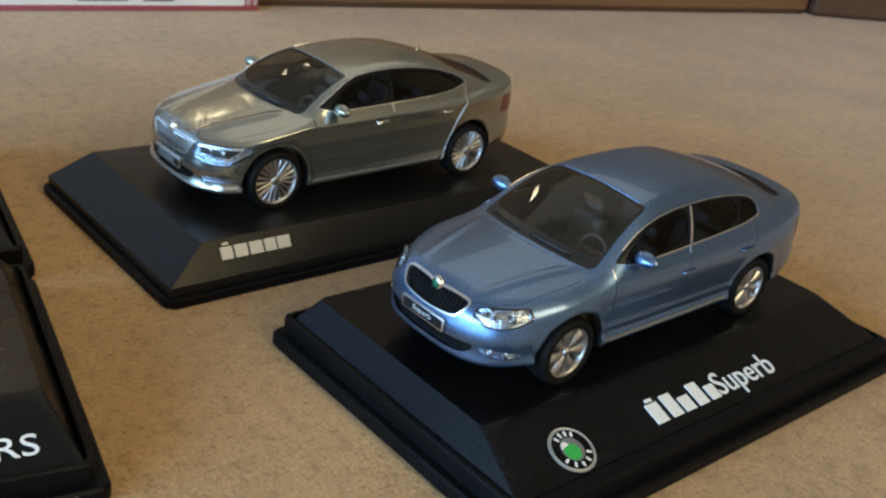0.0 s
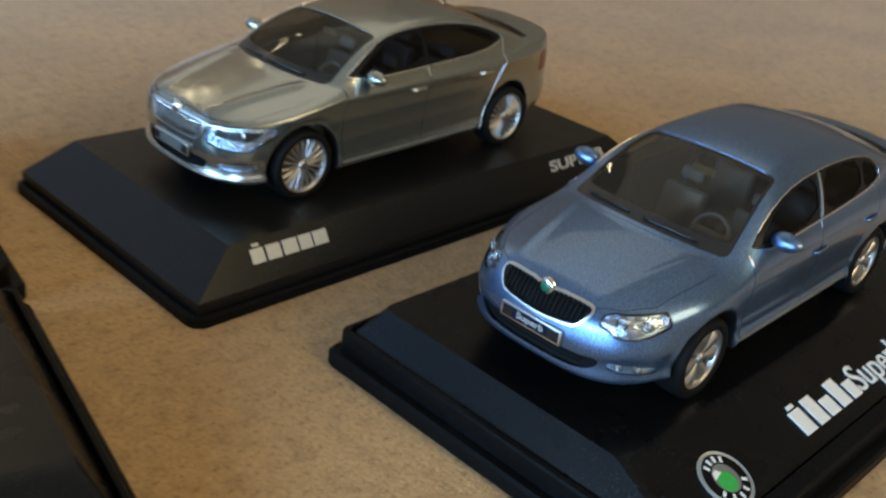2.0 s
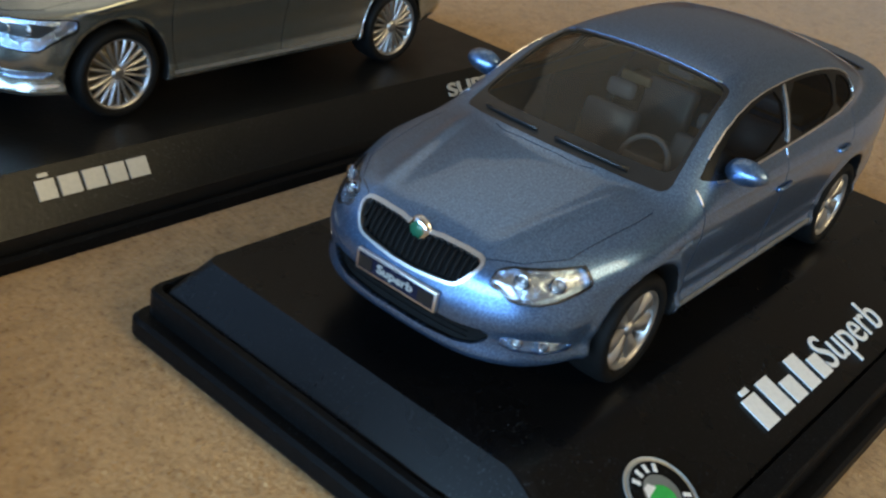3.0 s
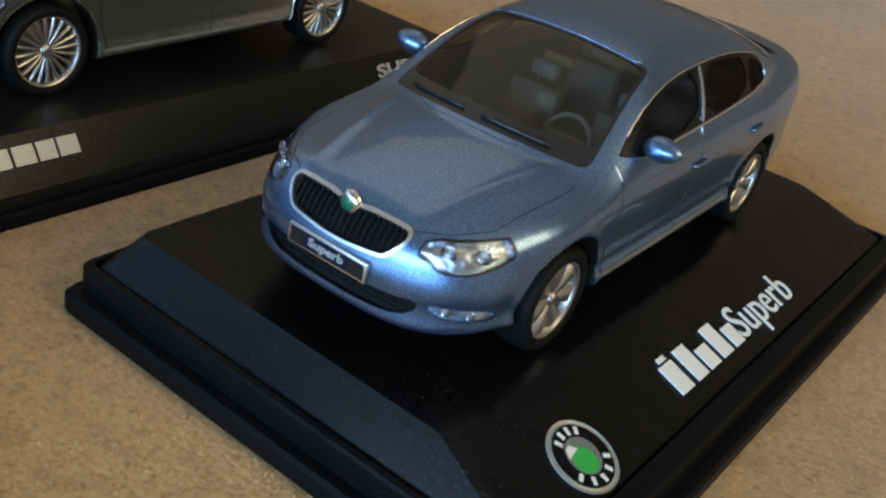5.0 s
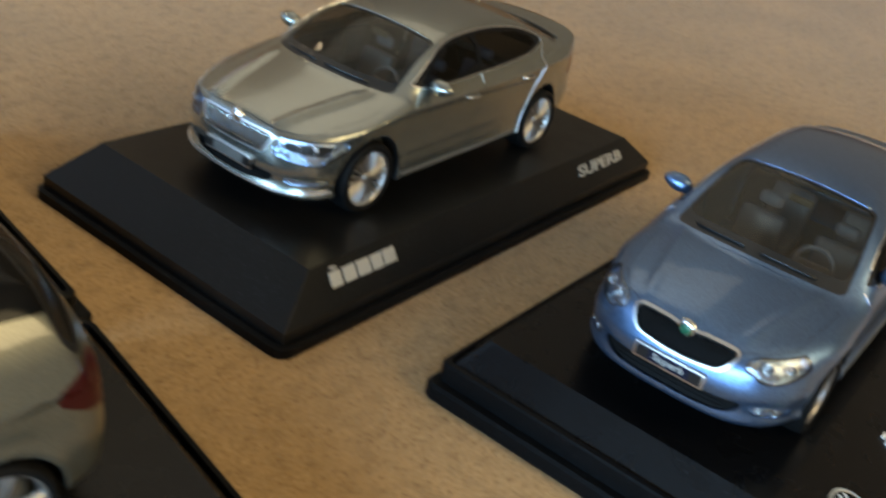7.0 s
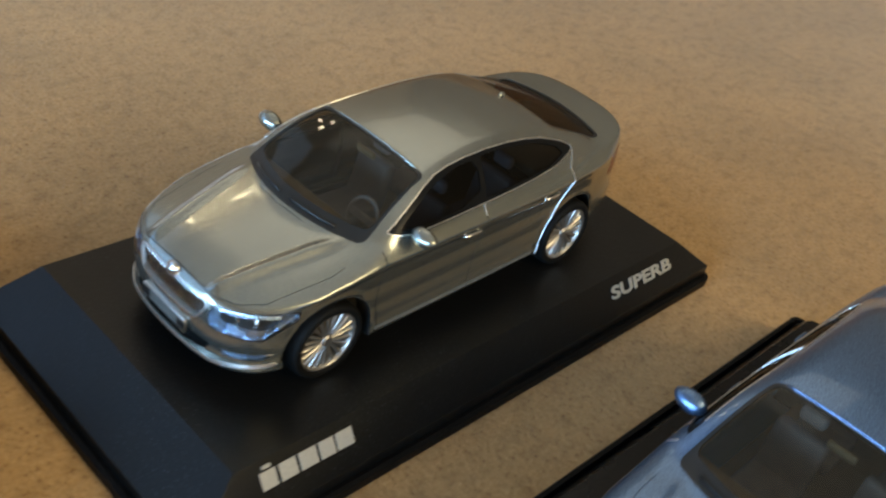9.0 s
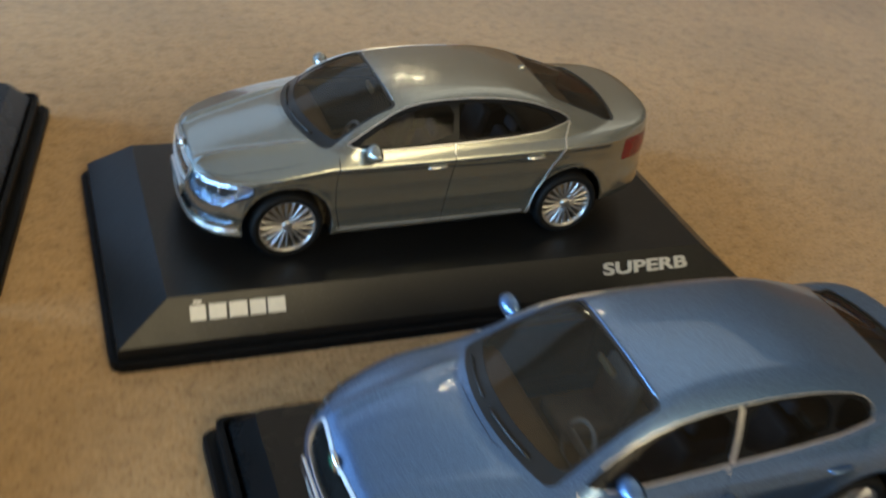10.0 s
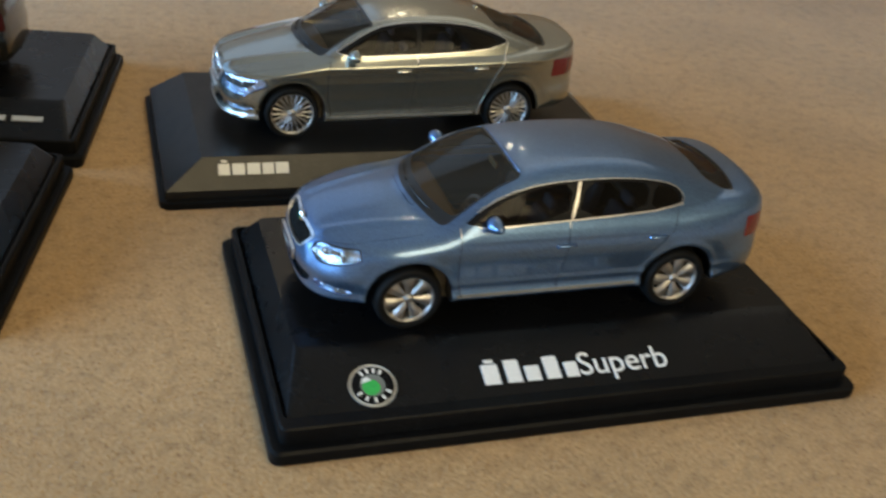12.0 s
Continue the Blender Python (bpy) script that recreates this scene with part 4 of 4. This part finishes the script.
# ---- the beige-grey saloon ----
def grey_spec():
    s = dict(
        x0=-20.4, x1=91.8, wheelbase=66.1, hub=7.9, arch=9.45, rim=6.1, track=20.4, flare=0.15, crown=2.3, ridge=0.75, shoulder=0.7, lift=0.030, dip=0.11, side_soft=0.15,
        cowl=5.5, cowl_x=2.6, rear_bow=2.5, header=23.2, tumble=0.46, roof_crown=1.3, rail=1.8, cabin=16.2, screen_y0=16.9, screen_taper=0.16, roof_soft=2.0,
        belly=[(-21, 5.0), (-12, 5.3), (-8, 5.6), (10, 5.2), (55, 6.2), (74, 6.8), (91, 7.4)],
        plan=[(-20.4, 0), (-20.1, 7), (-19.0, 12.5), (-16.0, 17.5), (-11.2, 20.3), (-4, 21.3), (10, 21.7), (55, 21.7), (70, 20.9), (80, 19.0), (87, 15.6), (91, 9.6), (91.8, 0)],
        side=[(4, 2.2), (5.2, 1.1), (6.0, 0.66), (6.9, 0.78), (8.6, 1.08), (12, 1.25), (17, 1.0), (20.6, 0.45), (21.9, 0.0), (22.3, 0.35), (24, 2.0), (26, 3.8)],
        front=[(4.2, 2.0), (5.3, 0.4), (6.1, 0.0), (7.2, 0.8), (8.8, 0.9), (10.6, 0.45), (13, 0.5), (17, 1.0), (18.6, 1.9), (20.5, 4.0)],
        rear=[(5.5, 3), (7.5, 1.0), (9, 0.2), (13, 0), (15, 0.5), (20, 0.5), (24, 0.9), (26, 1.3), (28, 2.6)],
        deck=[(-22, 16.2), (-20, 17.9), (-17, 19.3), (-12, 20.9), (-6, 22.3), (0, 23.7), (6, 25.0), (10, 26.0), (14, 26.9), (40, 27.2), (60, 27.2), (72, 26.9), (80, 27.0), (87, 27.1), (90.5, 26.6), (93, 25)],
        roof=[(-6, 20.2), (2.6, 24.6), (12.5, 29.4), (21.5, 32.8), (28, 34.1), (36, 34.9), (44, 35.1), (52, 34.6), (60, 33.0), (68, 30.7), (75, 28.4), (80, 26.2), (86, 20), (91, 14)],
        green=[(0, 17.5), (8, 19.0), (20, 19.6), (45, 19.6), (60, 19.2), (70, 18.0), (78, 16.3), (86, 14)],
        mirror=(17.4, 22.4, 25.7), handles=[(32.0, 20.9), (55.4, 21.6)], rear_glass=(61.0, 79.0, 11.3, 14.2), handle_material=CHROME,
        wheel=dict(count=10, pairs=(-0.98, 0.98), w0=0.2, w1=0.36, turn=0.1), bars=12, bar_step=0.8, bar_radius=0.00017, bar_material=CHROME, bulb_material=FOIL, lamp_depth=-0.7, lamp_eyes=[(14.2, 16.0, 0.85), (16.9, 16.1, 0.85)], slats=(7.5, 8.2, 8.9))
    dlo = outline([(11.0, 24.6), (17, 28.4), (23.9, 31.5), (31, 32.7), (42.8, 33.1), (53.6, 32.2), (60.8, 30.2), (63.6, 28.9), (64.2, 28.4), (63.4, 28.0), (56.5, 26.3), (36, 25.3)], 1)
    win = [outline([(13.6, 25.2), (35.2, 25.8), (36.6, 32.3), (31, 32.1), (24.2, 30.8), (18, 28.0)], 1),
           outline([(36.8, 25.9), (55.6, 26.8), (61.0, 28.2), (59.2, 29.9), (53, 31.6), (43, 32.5), (37.6, 32.5)], 0)]
    grille = outline([(-9.6, 17.0), (-8.5, 17.3), (0, 17.4), (8.5, 17.3), (9.6, 17.0), (9.5, 16.2), (8.2, 13.9), (7.4, 13.4), (-7.4, 13.4), (-8.2, 13.9), (-9.5, 16.2)], 1)
    head = outline([(10.8, 17.2), (10.4, 15.2), (10.9, 13.4), (18.4, 12.9), (19.3, 14.6), (20.6, 17.5), (19.4, 17.8), (14, 17.5)])
    eye = outline([(12.4, 16.8), (12.5, 15.4), (18.4, 15.0), (19.4, 16.9), (17.6, 17.1)])
    fog = outline([(13.0, 9.3), (13.4, 8.1), (18.4, 8.4), (19.4, 9.5), (17, 9.6)])
    lip = outline([(-12, 6.0), (12, 6.0), (19.2, 6.9), (19.8, 7.6), (12, 6.6), (-12, 6.6)])
    intake = outline([(-11.4, 9.3), (-9.4, 7.0), (9.4, 7.0), (11.4, 9.3), (9, 9.7), (-9, 9.7)], 1)
    tail = outline([(8.5, 22.2), (10.5, 19.4), (16, 17.8), (22.5, 17.4), (22.5, 23.2), (18, 23.2)], 0)
    hood = outline([(-17.8, 0), (-17.7, 9.5), (-15.6, 13.8), (-12, 16.6), (0, 18.6), (8.5, 18.0), (6.5, 13.5), (2.8, 6), (2.2, 0), (2.2, -2), (-17.8, -2)])
    s["grille_shape"], s["hood_shape"] = grille, hood
    s["cuts"] = windscreen_cuts(s) + [
        ("glass_side_a", sided(win[0])), ("glass_side_b", sided(win[1])), ("trim", sided(dlo)), ("chrome", sided(grown(dlo, 0.15))),
        ("grille", fronted(grille)), ("frame", fronted(grown(grille, 0.32))), ("lamp_dark", fronted(eye, -7)), ("head", fronted(head, -7.5)), ("lamp_seal", fronted(grown(head, 0.2), -7.2)), ("fog", fronted(fog)),
        ("lip", fronted(lip, -8)), ("intake", fronted(intake)), ("tail", backed(tail, 79.5))]
    # both chrome cuts here are door edge reflections, drawn as bright foil lines
    s["cuts"] += gap_cuts([(26.0, 36.1), (23.2, 35.9)], 0.13, "chrome") + gap_cuts([(24.6, 10.4), (18, 9.8), (12, 10.2), (6.0, 11.4)]) + gap_cuts([(25.6, 36.0), (16, 35.6), (6.2, 34.4)])
    s["cuts"] += gap_cuts([(28.3, 64.4), (24.5, 62.9), (19, 60.6), (11.3, 57.2), (6.6, 55.6)], 0.16, "chrome") + hood_cuts(hood)
    s["cuts"] += strip_cuts("sill", 6.45, 0.022, 0.3, 10.5, 54.5)
    return s


grey_car, grey_field = model_car("model_car", pose(-0.0076, 0.1172, Z_GREY, 0, 0, -0.3), grey_spec(), GREY_PAINT, GREY_PAINT, "beige-grey metallic die-cast saloon model car on a black display stand")
plate_and_badge(grey_car, grey_field, 10.2, 17.8, False)
fin = bmesh.new()
bmesh.ops.create_cone(fin, cap_ends=True, segments=12, radius1=0.0009, radius2=0.0003, depth=0.0014)
for fv in fin.verts:
    fv.co.x = fv.co.x * 2.0 + 0.6 * max(0, fv.co.z)
part("roof_antenna", fin, GREY_PAINT, grey_car).location = (0.0586, 0, 0.0332)


# ---- the hatchbacks on the neighbouring stands ----
def hatch_spec():
    s = dict(
        x0=-19.5, x1=74.0, wheelbase=57.3, hub=7.3, arch=8.2, rim=5.9, track=18.6, flare=0.3, crown=2.3, ridge=0.2, shoulder=2.6, grid=0.6,
        belly=[(-20, 4.4), (-12, 5.0), (-8, 6.0), (10, 6.0), (50, 6.2), (74, 7.0)],
        cowl=4.4, cowl_x=2.0, rear_bow=3.0, header=20.0, tumble=0.40, roof_crown=1.2, rail=2.0, cabin=14.5, screen_y0=15.2, screen_taper=0.14,
        plan=[(-19.5, 0), (-19.2, 7), (-18, 11.5), (-15, 15.4), (-10, 18.0), (-3, 18.9), (10, 19.1), (50, 19.1), (62, 18.7), (69, 17.2), (72.4, 14.0), (73.6, 8), (74, 0)],
        side=[(2.5, 2.3), (4, 1.0), (5.6, 0.2), (7, 0.2), (9, 0.5), (15, 0.1), (20, 0.0), (22, 0.5), (25, 1.4), (27, 2.2)],
        front=[(2.5, 2.6), (4, 1.0), (6, 0.2), (9, 0.0), (13, 0.4), (17, 1.2), (19, 2.4), (21, 4.5)],
        rear=[(3, 2.5), (5, 1.0), (8, 0.2), (13, 0), (16, 0.5), (20, 1.0), (24, 2.2), (28, 4.4)],
        deck=[(-20, 16.8), (-18, 19), (-15, 20.6), (-8, 22.4), (0, 24.0), (6, 24.9), (40, 25.2), (60, 26.2), (68, 26.2), (74, 25)],
        roof=[(-6, 20.4), (2, 24.8), (11, 29.8), (19, 33.2), (26, 34.4), (34, 34.8), (44, 35.0), (54, 34.8), (62, 34.2), (67, 33.2), (70, 28.0), (72, 22), (75, 14)],
        green=[(0, 15.6), (8, 17.0), (20, 17.5), (45, 17.5), (58, 17.1), (68, 15.8), (74, 14)],
        mirror=(14.6, 19.6, 25.2), handles=[(30, 21.0), (48, 21.6)], rear_glass=(63.4, 69.8, 14.6, 15.2),
        wheel=dict(count=5, pairs=(-0.5, 0.5), w0=0.3, w1=0.4, turn=0.2), bars=6, bar_step=1.1, tail_material=DEEP_RED)
    dlo = outline([(9.5, 25.0), (14, 28.0), (20, 31.2), (28, 32.8), (40, 33.2), (48, 33.0), (55.0, 31.8), (57.2, 28.8), (54.6, 26.8), (35, 25.6)], 1)
    win = [outline([(11.8, 25.7), (31.0, 26.2), (31.6, 32.2), (27, 31.9), (20, 30.2), (14.8, 27.6)], 1),
           outline([(33.6, 26.3), (52.6, 27.2), (55.6, 28.9), (54.0, 31.0), (48, 32.3), (34.2, 32.5)], 1)]
    grille = outline([(-7.5, 17.8), (7.5, 17.8), (6, 14.2), (-6, 14.2)], 1)
    head = outline([(9.5, 17.6), (10, 14.6), (16, 14.2), (18.6, 18.4)], 1)
    tail = outline([(62.8, 20.6), (69.8, 24.6), (74.5, 23.0), (74.0, 16.4), (70.5, 16.2)], 1)
    hood = outline([(-17, 0), (-16.5, 8.5), (-11, 14.2), (0, 15.6), (6, 15.4), (2.0, 6), (1.6, 0), (1.6, -2), (-17, -2)])
    s["grille_shape"], s["hood_shape"] = grille, hood
    s["cuts"] = windscreen_cuts(s) + [
        ("glass_side_a", sided(win[0])), ("glass_side_b", sided(win[1])), ("trim", sided(dlo)),
        ("grille", fronted(grille)), ("frame", fronted(grown(grille, 0.5))), ("head", fronted(head)), ("tail", lambda x, y, z, nx, ny, nz: np.maximum(tail(x, z), 12.5 - y)),
        ("roof", lambda x, y, z, nx, ny, nz: np.maximum(np.maximum(31.6 - 0.05 * np.maximum(x - 40, 0) - z, 19.0 - x), x - 69))]
    # first chrome cut: the rear door edge's highlight, laid on as foil
    s["cuts"] += gap_cuts([(24, 9.6), (16, 9.2), (7, 10.6)]) + gap_cuts([(25.6, 32.6), (16, 32.6), (7, 31.8)]) + gap_cuts([(31.0, 53.4), (26.4, 55.4), (20, 54.6), (12, 49.5), (7, 47.4)], 0.22, "chrome") + gap_cuts([(33.6, 64.0), (31.0, 67.4), (28.0, 69.4), (24.5, 70.6)], 0.28, "chrome") + hood_cuts(hood)
    return s


near_at = pose(-0.0842, 0.0252, 0, 0, 0, -12.0)
far_at = pose(-0.0655, 0.1073, 0, 0, 0, -10.3)
silver_car, silver_field = model_car("model_car", near_at @ pose(-0.0935, 0.0482, 0.0123), hatch_spec(), SILVER_PAINT, BLACK_PAINT, "pale silver hatchback model car, black roof, on a black stand")
dark_spec = hatch_spec()
dark_spec["cuts"] = [c for c in dark_spec["cuts"] if c[0] != "roof"]
dark_car, dark_field = model_car("model_car", far_at @ pose(-0.0972, 0.0440, 0.0123), dark_spec, DARK_PAINT, DARK_PAINT, "dark grey hatchback model car on a black display stand")


# ---- display stands ----
def tiered_stand(name, at, w, d, label, edge_z=6.9, top_z=12.3, slope=16.0, flank=4.1, rim=0.0):
    """Flanged black stand with a bevelled glossy insert; origin at its near left corner, millimetres given."""
    mm = 0.001
    st = thing(name, at, label, "display stand", "display stands")
    a, b, f = w * mm, d * mm, rim * mm
    part("flange", frustum_stack([(0.0003, a - 0.0003, 0.0003, b - 0.0003, 0, 0.002), (0, a, 0, b, 0.0006, 0.0022), (0, a, 0, b, 0.0028, 0.0022), (0.0005, a - 0.0005, 0.0005, b - 0.0005, 0.0034, 0.0022), (0.003, a - 0.003, 0.003, b - 0.003, 0.0034, 0.0015)]), STAND_SATIN, st, smooth=False)
    part("tier", frustum_stack([(0.0022, a - 0.0022, 0.0024, b - 0.0012, 0.0034, 0.0018), (0.0022, a - 0.0022, 0.0024, b - 0.0012, 0.0069, 0.0018), (0.0025, a - 0.0025, 0.0027, b - 0.0015, 0.0073, 0.0018), (0.0034, a - 0.0034, 0.0036 + f, b - 0.0024, 0.0074, 0.0014), (0.0036, a - 0.0036, 0.0037 + f, b - 0.0026, 0.0046, 0.0014)]), STAND_SATIN, st, smooth=False)
    e0, e1, rise = edge_z * mm, top_z * mm, (top_z - edge_z) * mm
    levels = []
    for hfrac, zfrac in ((0.0, -0.35), (0.0, -0.03), (0.006, 0.0), (0.25, 0.265), (0.50, 0.53), (0.64, 0.68), (0.75, 0.795), (0.82, 0.866), (0.88, 0.925), (0.94, 0.972), (0.975, 0.992), (1.0, 1.0)):
        side = flank * mm * (min(1.0, max(0.0, zfrac)))
        levels.append((0.0041 + side, a - 0.0041 - side, 0.0042 + f + slope * mm * hfrac, b - 0.0031 - 0.78 * side, e0 + rise * zfrac, 0.0008 + 0.001 * hfrac))
    part("insert", frustum_stack(levels), STAND_GLOSS, st, "glossy bevelled top plate", smooth=False)
    angle = math.degrees(math.atan2(0.795 * rise, 0.75 * slope * mm))
    return st, pose(0, 0.0042 + f, e0 + 0.0001, angle, 0, 0)


def wedge_stand(name, at, w, d, label, top_z=12.5, slope=5.2, flank=10.3):
    """Low slab with sharp sloping faces; origin at its near left corner, millimetres given."""
    mm = 0.001
    st = thing(name, at, label, "display stand", "display stands")
    a, b = w * mm, d * mm
    part("flange", frustum_stack([(0, a, 0, b, 0, 0.003), (0, a, 0, b, 0.0020, 0.003), (0.0008, a - 0.0008, 0.0008, b - 0.0008, 0.0024, 0.003), (0.002, a - 0.002, 0.002, b - 0.002, 0.0024, 0.002)]), STAND_SATIN, st, smooth=False)
    o = 0.0016
    bm = frustum_stack([(o, a - o, o, b - o, 0.0024, 0.0002), (o, a - o, o, b - o, 0.0048, 0.0002), (o + flank * mm, a - o - flank * mm, o + slope * mm, b - o - 0.0055, top_z * mm, 0.0001)])
    part("plinth", bm, STAND_MATT, st, smooth=False)
    angle = math.degrees(math.atan2(top_z * mm - 0.0048, slope * mm))
    return st, pose(0, o, 0.0048 + 0.00006, angle, 0, 0)


def round_badge(st, at, r):
    """A printed round badge: pale ring, dark ring and a green centre with a pale wedge."""
    b = part("badge", lathe_bm([(0.86 * r, 0), (0.86 * r, -0.00016), (r, -0.00016), (r, 0.0001)], 48), PRINT_SILVER, st, "pale ring of a printed round badge")
    b.matrix_local = at @ pose(0, 0, 0, 90, 0, 0)
    part("badge_field", lathe_bm([(0.00001, 0.00014), (0.87 * r, 0.00014)], 40), STAND_SATIN, b)
    part("badge_ring", lathe_bm([(0.00001, 0.00018), (0.52 * r, 0.00018)], 40), plain("grey_print", (0.16, 0.17, 0.16), 0.5), b)
    g = bmesh.new()
    bmesh.ops.create_circle(g, cap_ends=True, segments=28, radius=0.37 * r)
    gp = part("badge_centre", g, GREEN, b, smooth=False)
    gp.matrix_local = pose(-0.08 * r, 0.00024, 0.10 * r, -90, 0, 0)
    wedge = bmesh.new()
    wedge.faces.new([wedge.verts.new(p) for p in ((-0.48 * r, 0.00028, -0.12 * r), (-0.02 * r, 0.00028, -0.22 * r), (-0.16 * r, 0.00028, -0.40 * r), (-0.36 * r, 0.00028, -0.36 * r))])
    part("badge_wedge", wedge, PRINT, b, smooth=False)
    for k in range(9):
        a = radians(150 - 30 * k) if k < 5 else radians(236 + 23 * (k - 5))
        q = part("badge_bar", box_bm(-0.055 * r, 0.055 * r, 0.00020, 0.00026, -0.11 * r, 0.11 * r), PRINT, b, smooth=False)
        q.matrix_local = pose(0.69 * r * math.cos(a), 0, 0.69 * r * math.sin(a), 0, 90 - math.degrees(a), 0)


blue_stand, blue_face = tiered_stand("display_stand", pose(-0.0328, -0.0243, 0, 0, 0, -0.4), 136.2, 83.0, "black plastic display stand with a glossy top and white lettering", edge_z=6.8, rim=2.0)
mm = 0.001
# trade words stand as plain bars, model words in letters
def bar_word(st, at, marks, mat):
    """Each mark (start, width, height) becomes one plain bar."""
    for x, w, h in marks:
        bars([(x, x + 0.86 * w, 0, h)], mat, st, at)


bar_word(blue_stand, blue_face @ pose(0.0465, 0.0028, 0.0001), [(0.0, 0.0042, 0.0049), (0.0052, 0.0038, 0.0056), (0.0096, 0.0038, 0.0037), (0.0142, 0.0038, 0.0056), (0.0188, 0.0035, 0.0037)], PRINT)
bars([(0.0010, 0.0030, 0.0053, 0.0061)], PRINT, blue_stand, blue_face @ pose(0.0465, 0.0028, 0.0001))
fit_text("Superb", 0.0213, 0.0075, PRINT, blue_stand, blue_face @ pose(0.0688, 0.0011, 0.0001))
round_badge(blue_stand, blue_face @ pose(0.0225, 0.0054, 0.0002), 0.0051)

grey_stand, grey_face = wedge_stand("display_stand", pose(-0.0460, 0.0803, 0, 0, 0, -0.4), 150.0, 75.8, "matt black sloping display stand with silver lettering")
bar_word(grey_stand, grey_face @ pose(0.0161, 0.0041, 0.0001), [(0.0, 0.0036, 0.0031), (0.0038, 0.0040, 0.0031), (0.0079, 0.0042, 0.0031), (0.0121, 0.0037, 0.0031), (0.0158, 0.0042, 0.0031)], PRINT_SILVER)
bars([(0.0008, 0.0024, 0.0035, 0.0041)], PRINT_SILVER, grey_stand, grey_face @ pose(0.0161, 0.0041, 0.0001))
fit_text("SUPERB", 0.0230, 0.0030, PRINT_SILVER, grey_stand, grey_face @ pose(0.1107, 0.0040, 0.0001), offset=0.0003)

near_stand, near_face = tiered_stand("display_stand", near_at @ pose(-0.1369, 0, 0), 136.9, 80.0, "black plastic display stand under a silver hatchback model")
fit_text("RS", 0.0070, 0.0044, PRINT, near_stand, near_face @ pose(0.1192, 0.0028, 0.0001))
fit_text("Fabia", 0.0106, 0.0047, PRINT, near_stand, near_face @ pose(0.1074, 0.0027, 0.0001))
part("paper_label", box_bm(0.1225, 0.1308, -0.0003, 0.0002, 0.0004, 0.0027), PRINT, near_stand, "small white paper label", smooth=False)
far_stand, far_face = tiered_stand("display_stand", far_at @ pose(-0.1369, 0, 0), 136.9, 84.0, "black plastic display stand under a dark hatchback model")
bar_word(far_stand, far_face @ pose(0.1100, 0.0066, 0.0001), [(0.0, 0.0050, 0.0020), (0.0060, 0.0100, 0.0020)], PRINT_SILVER)
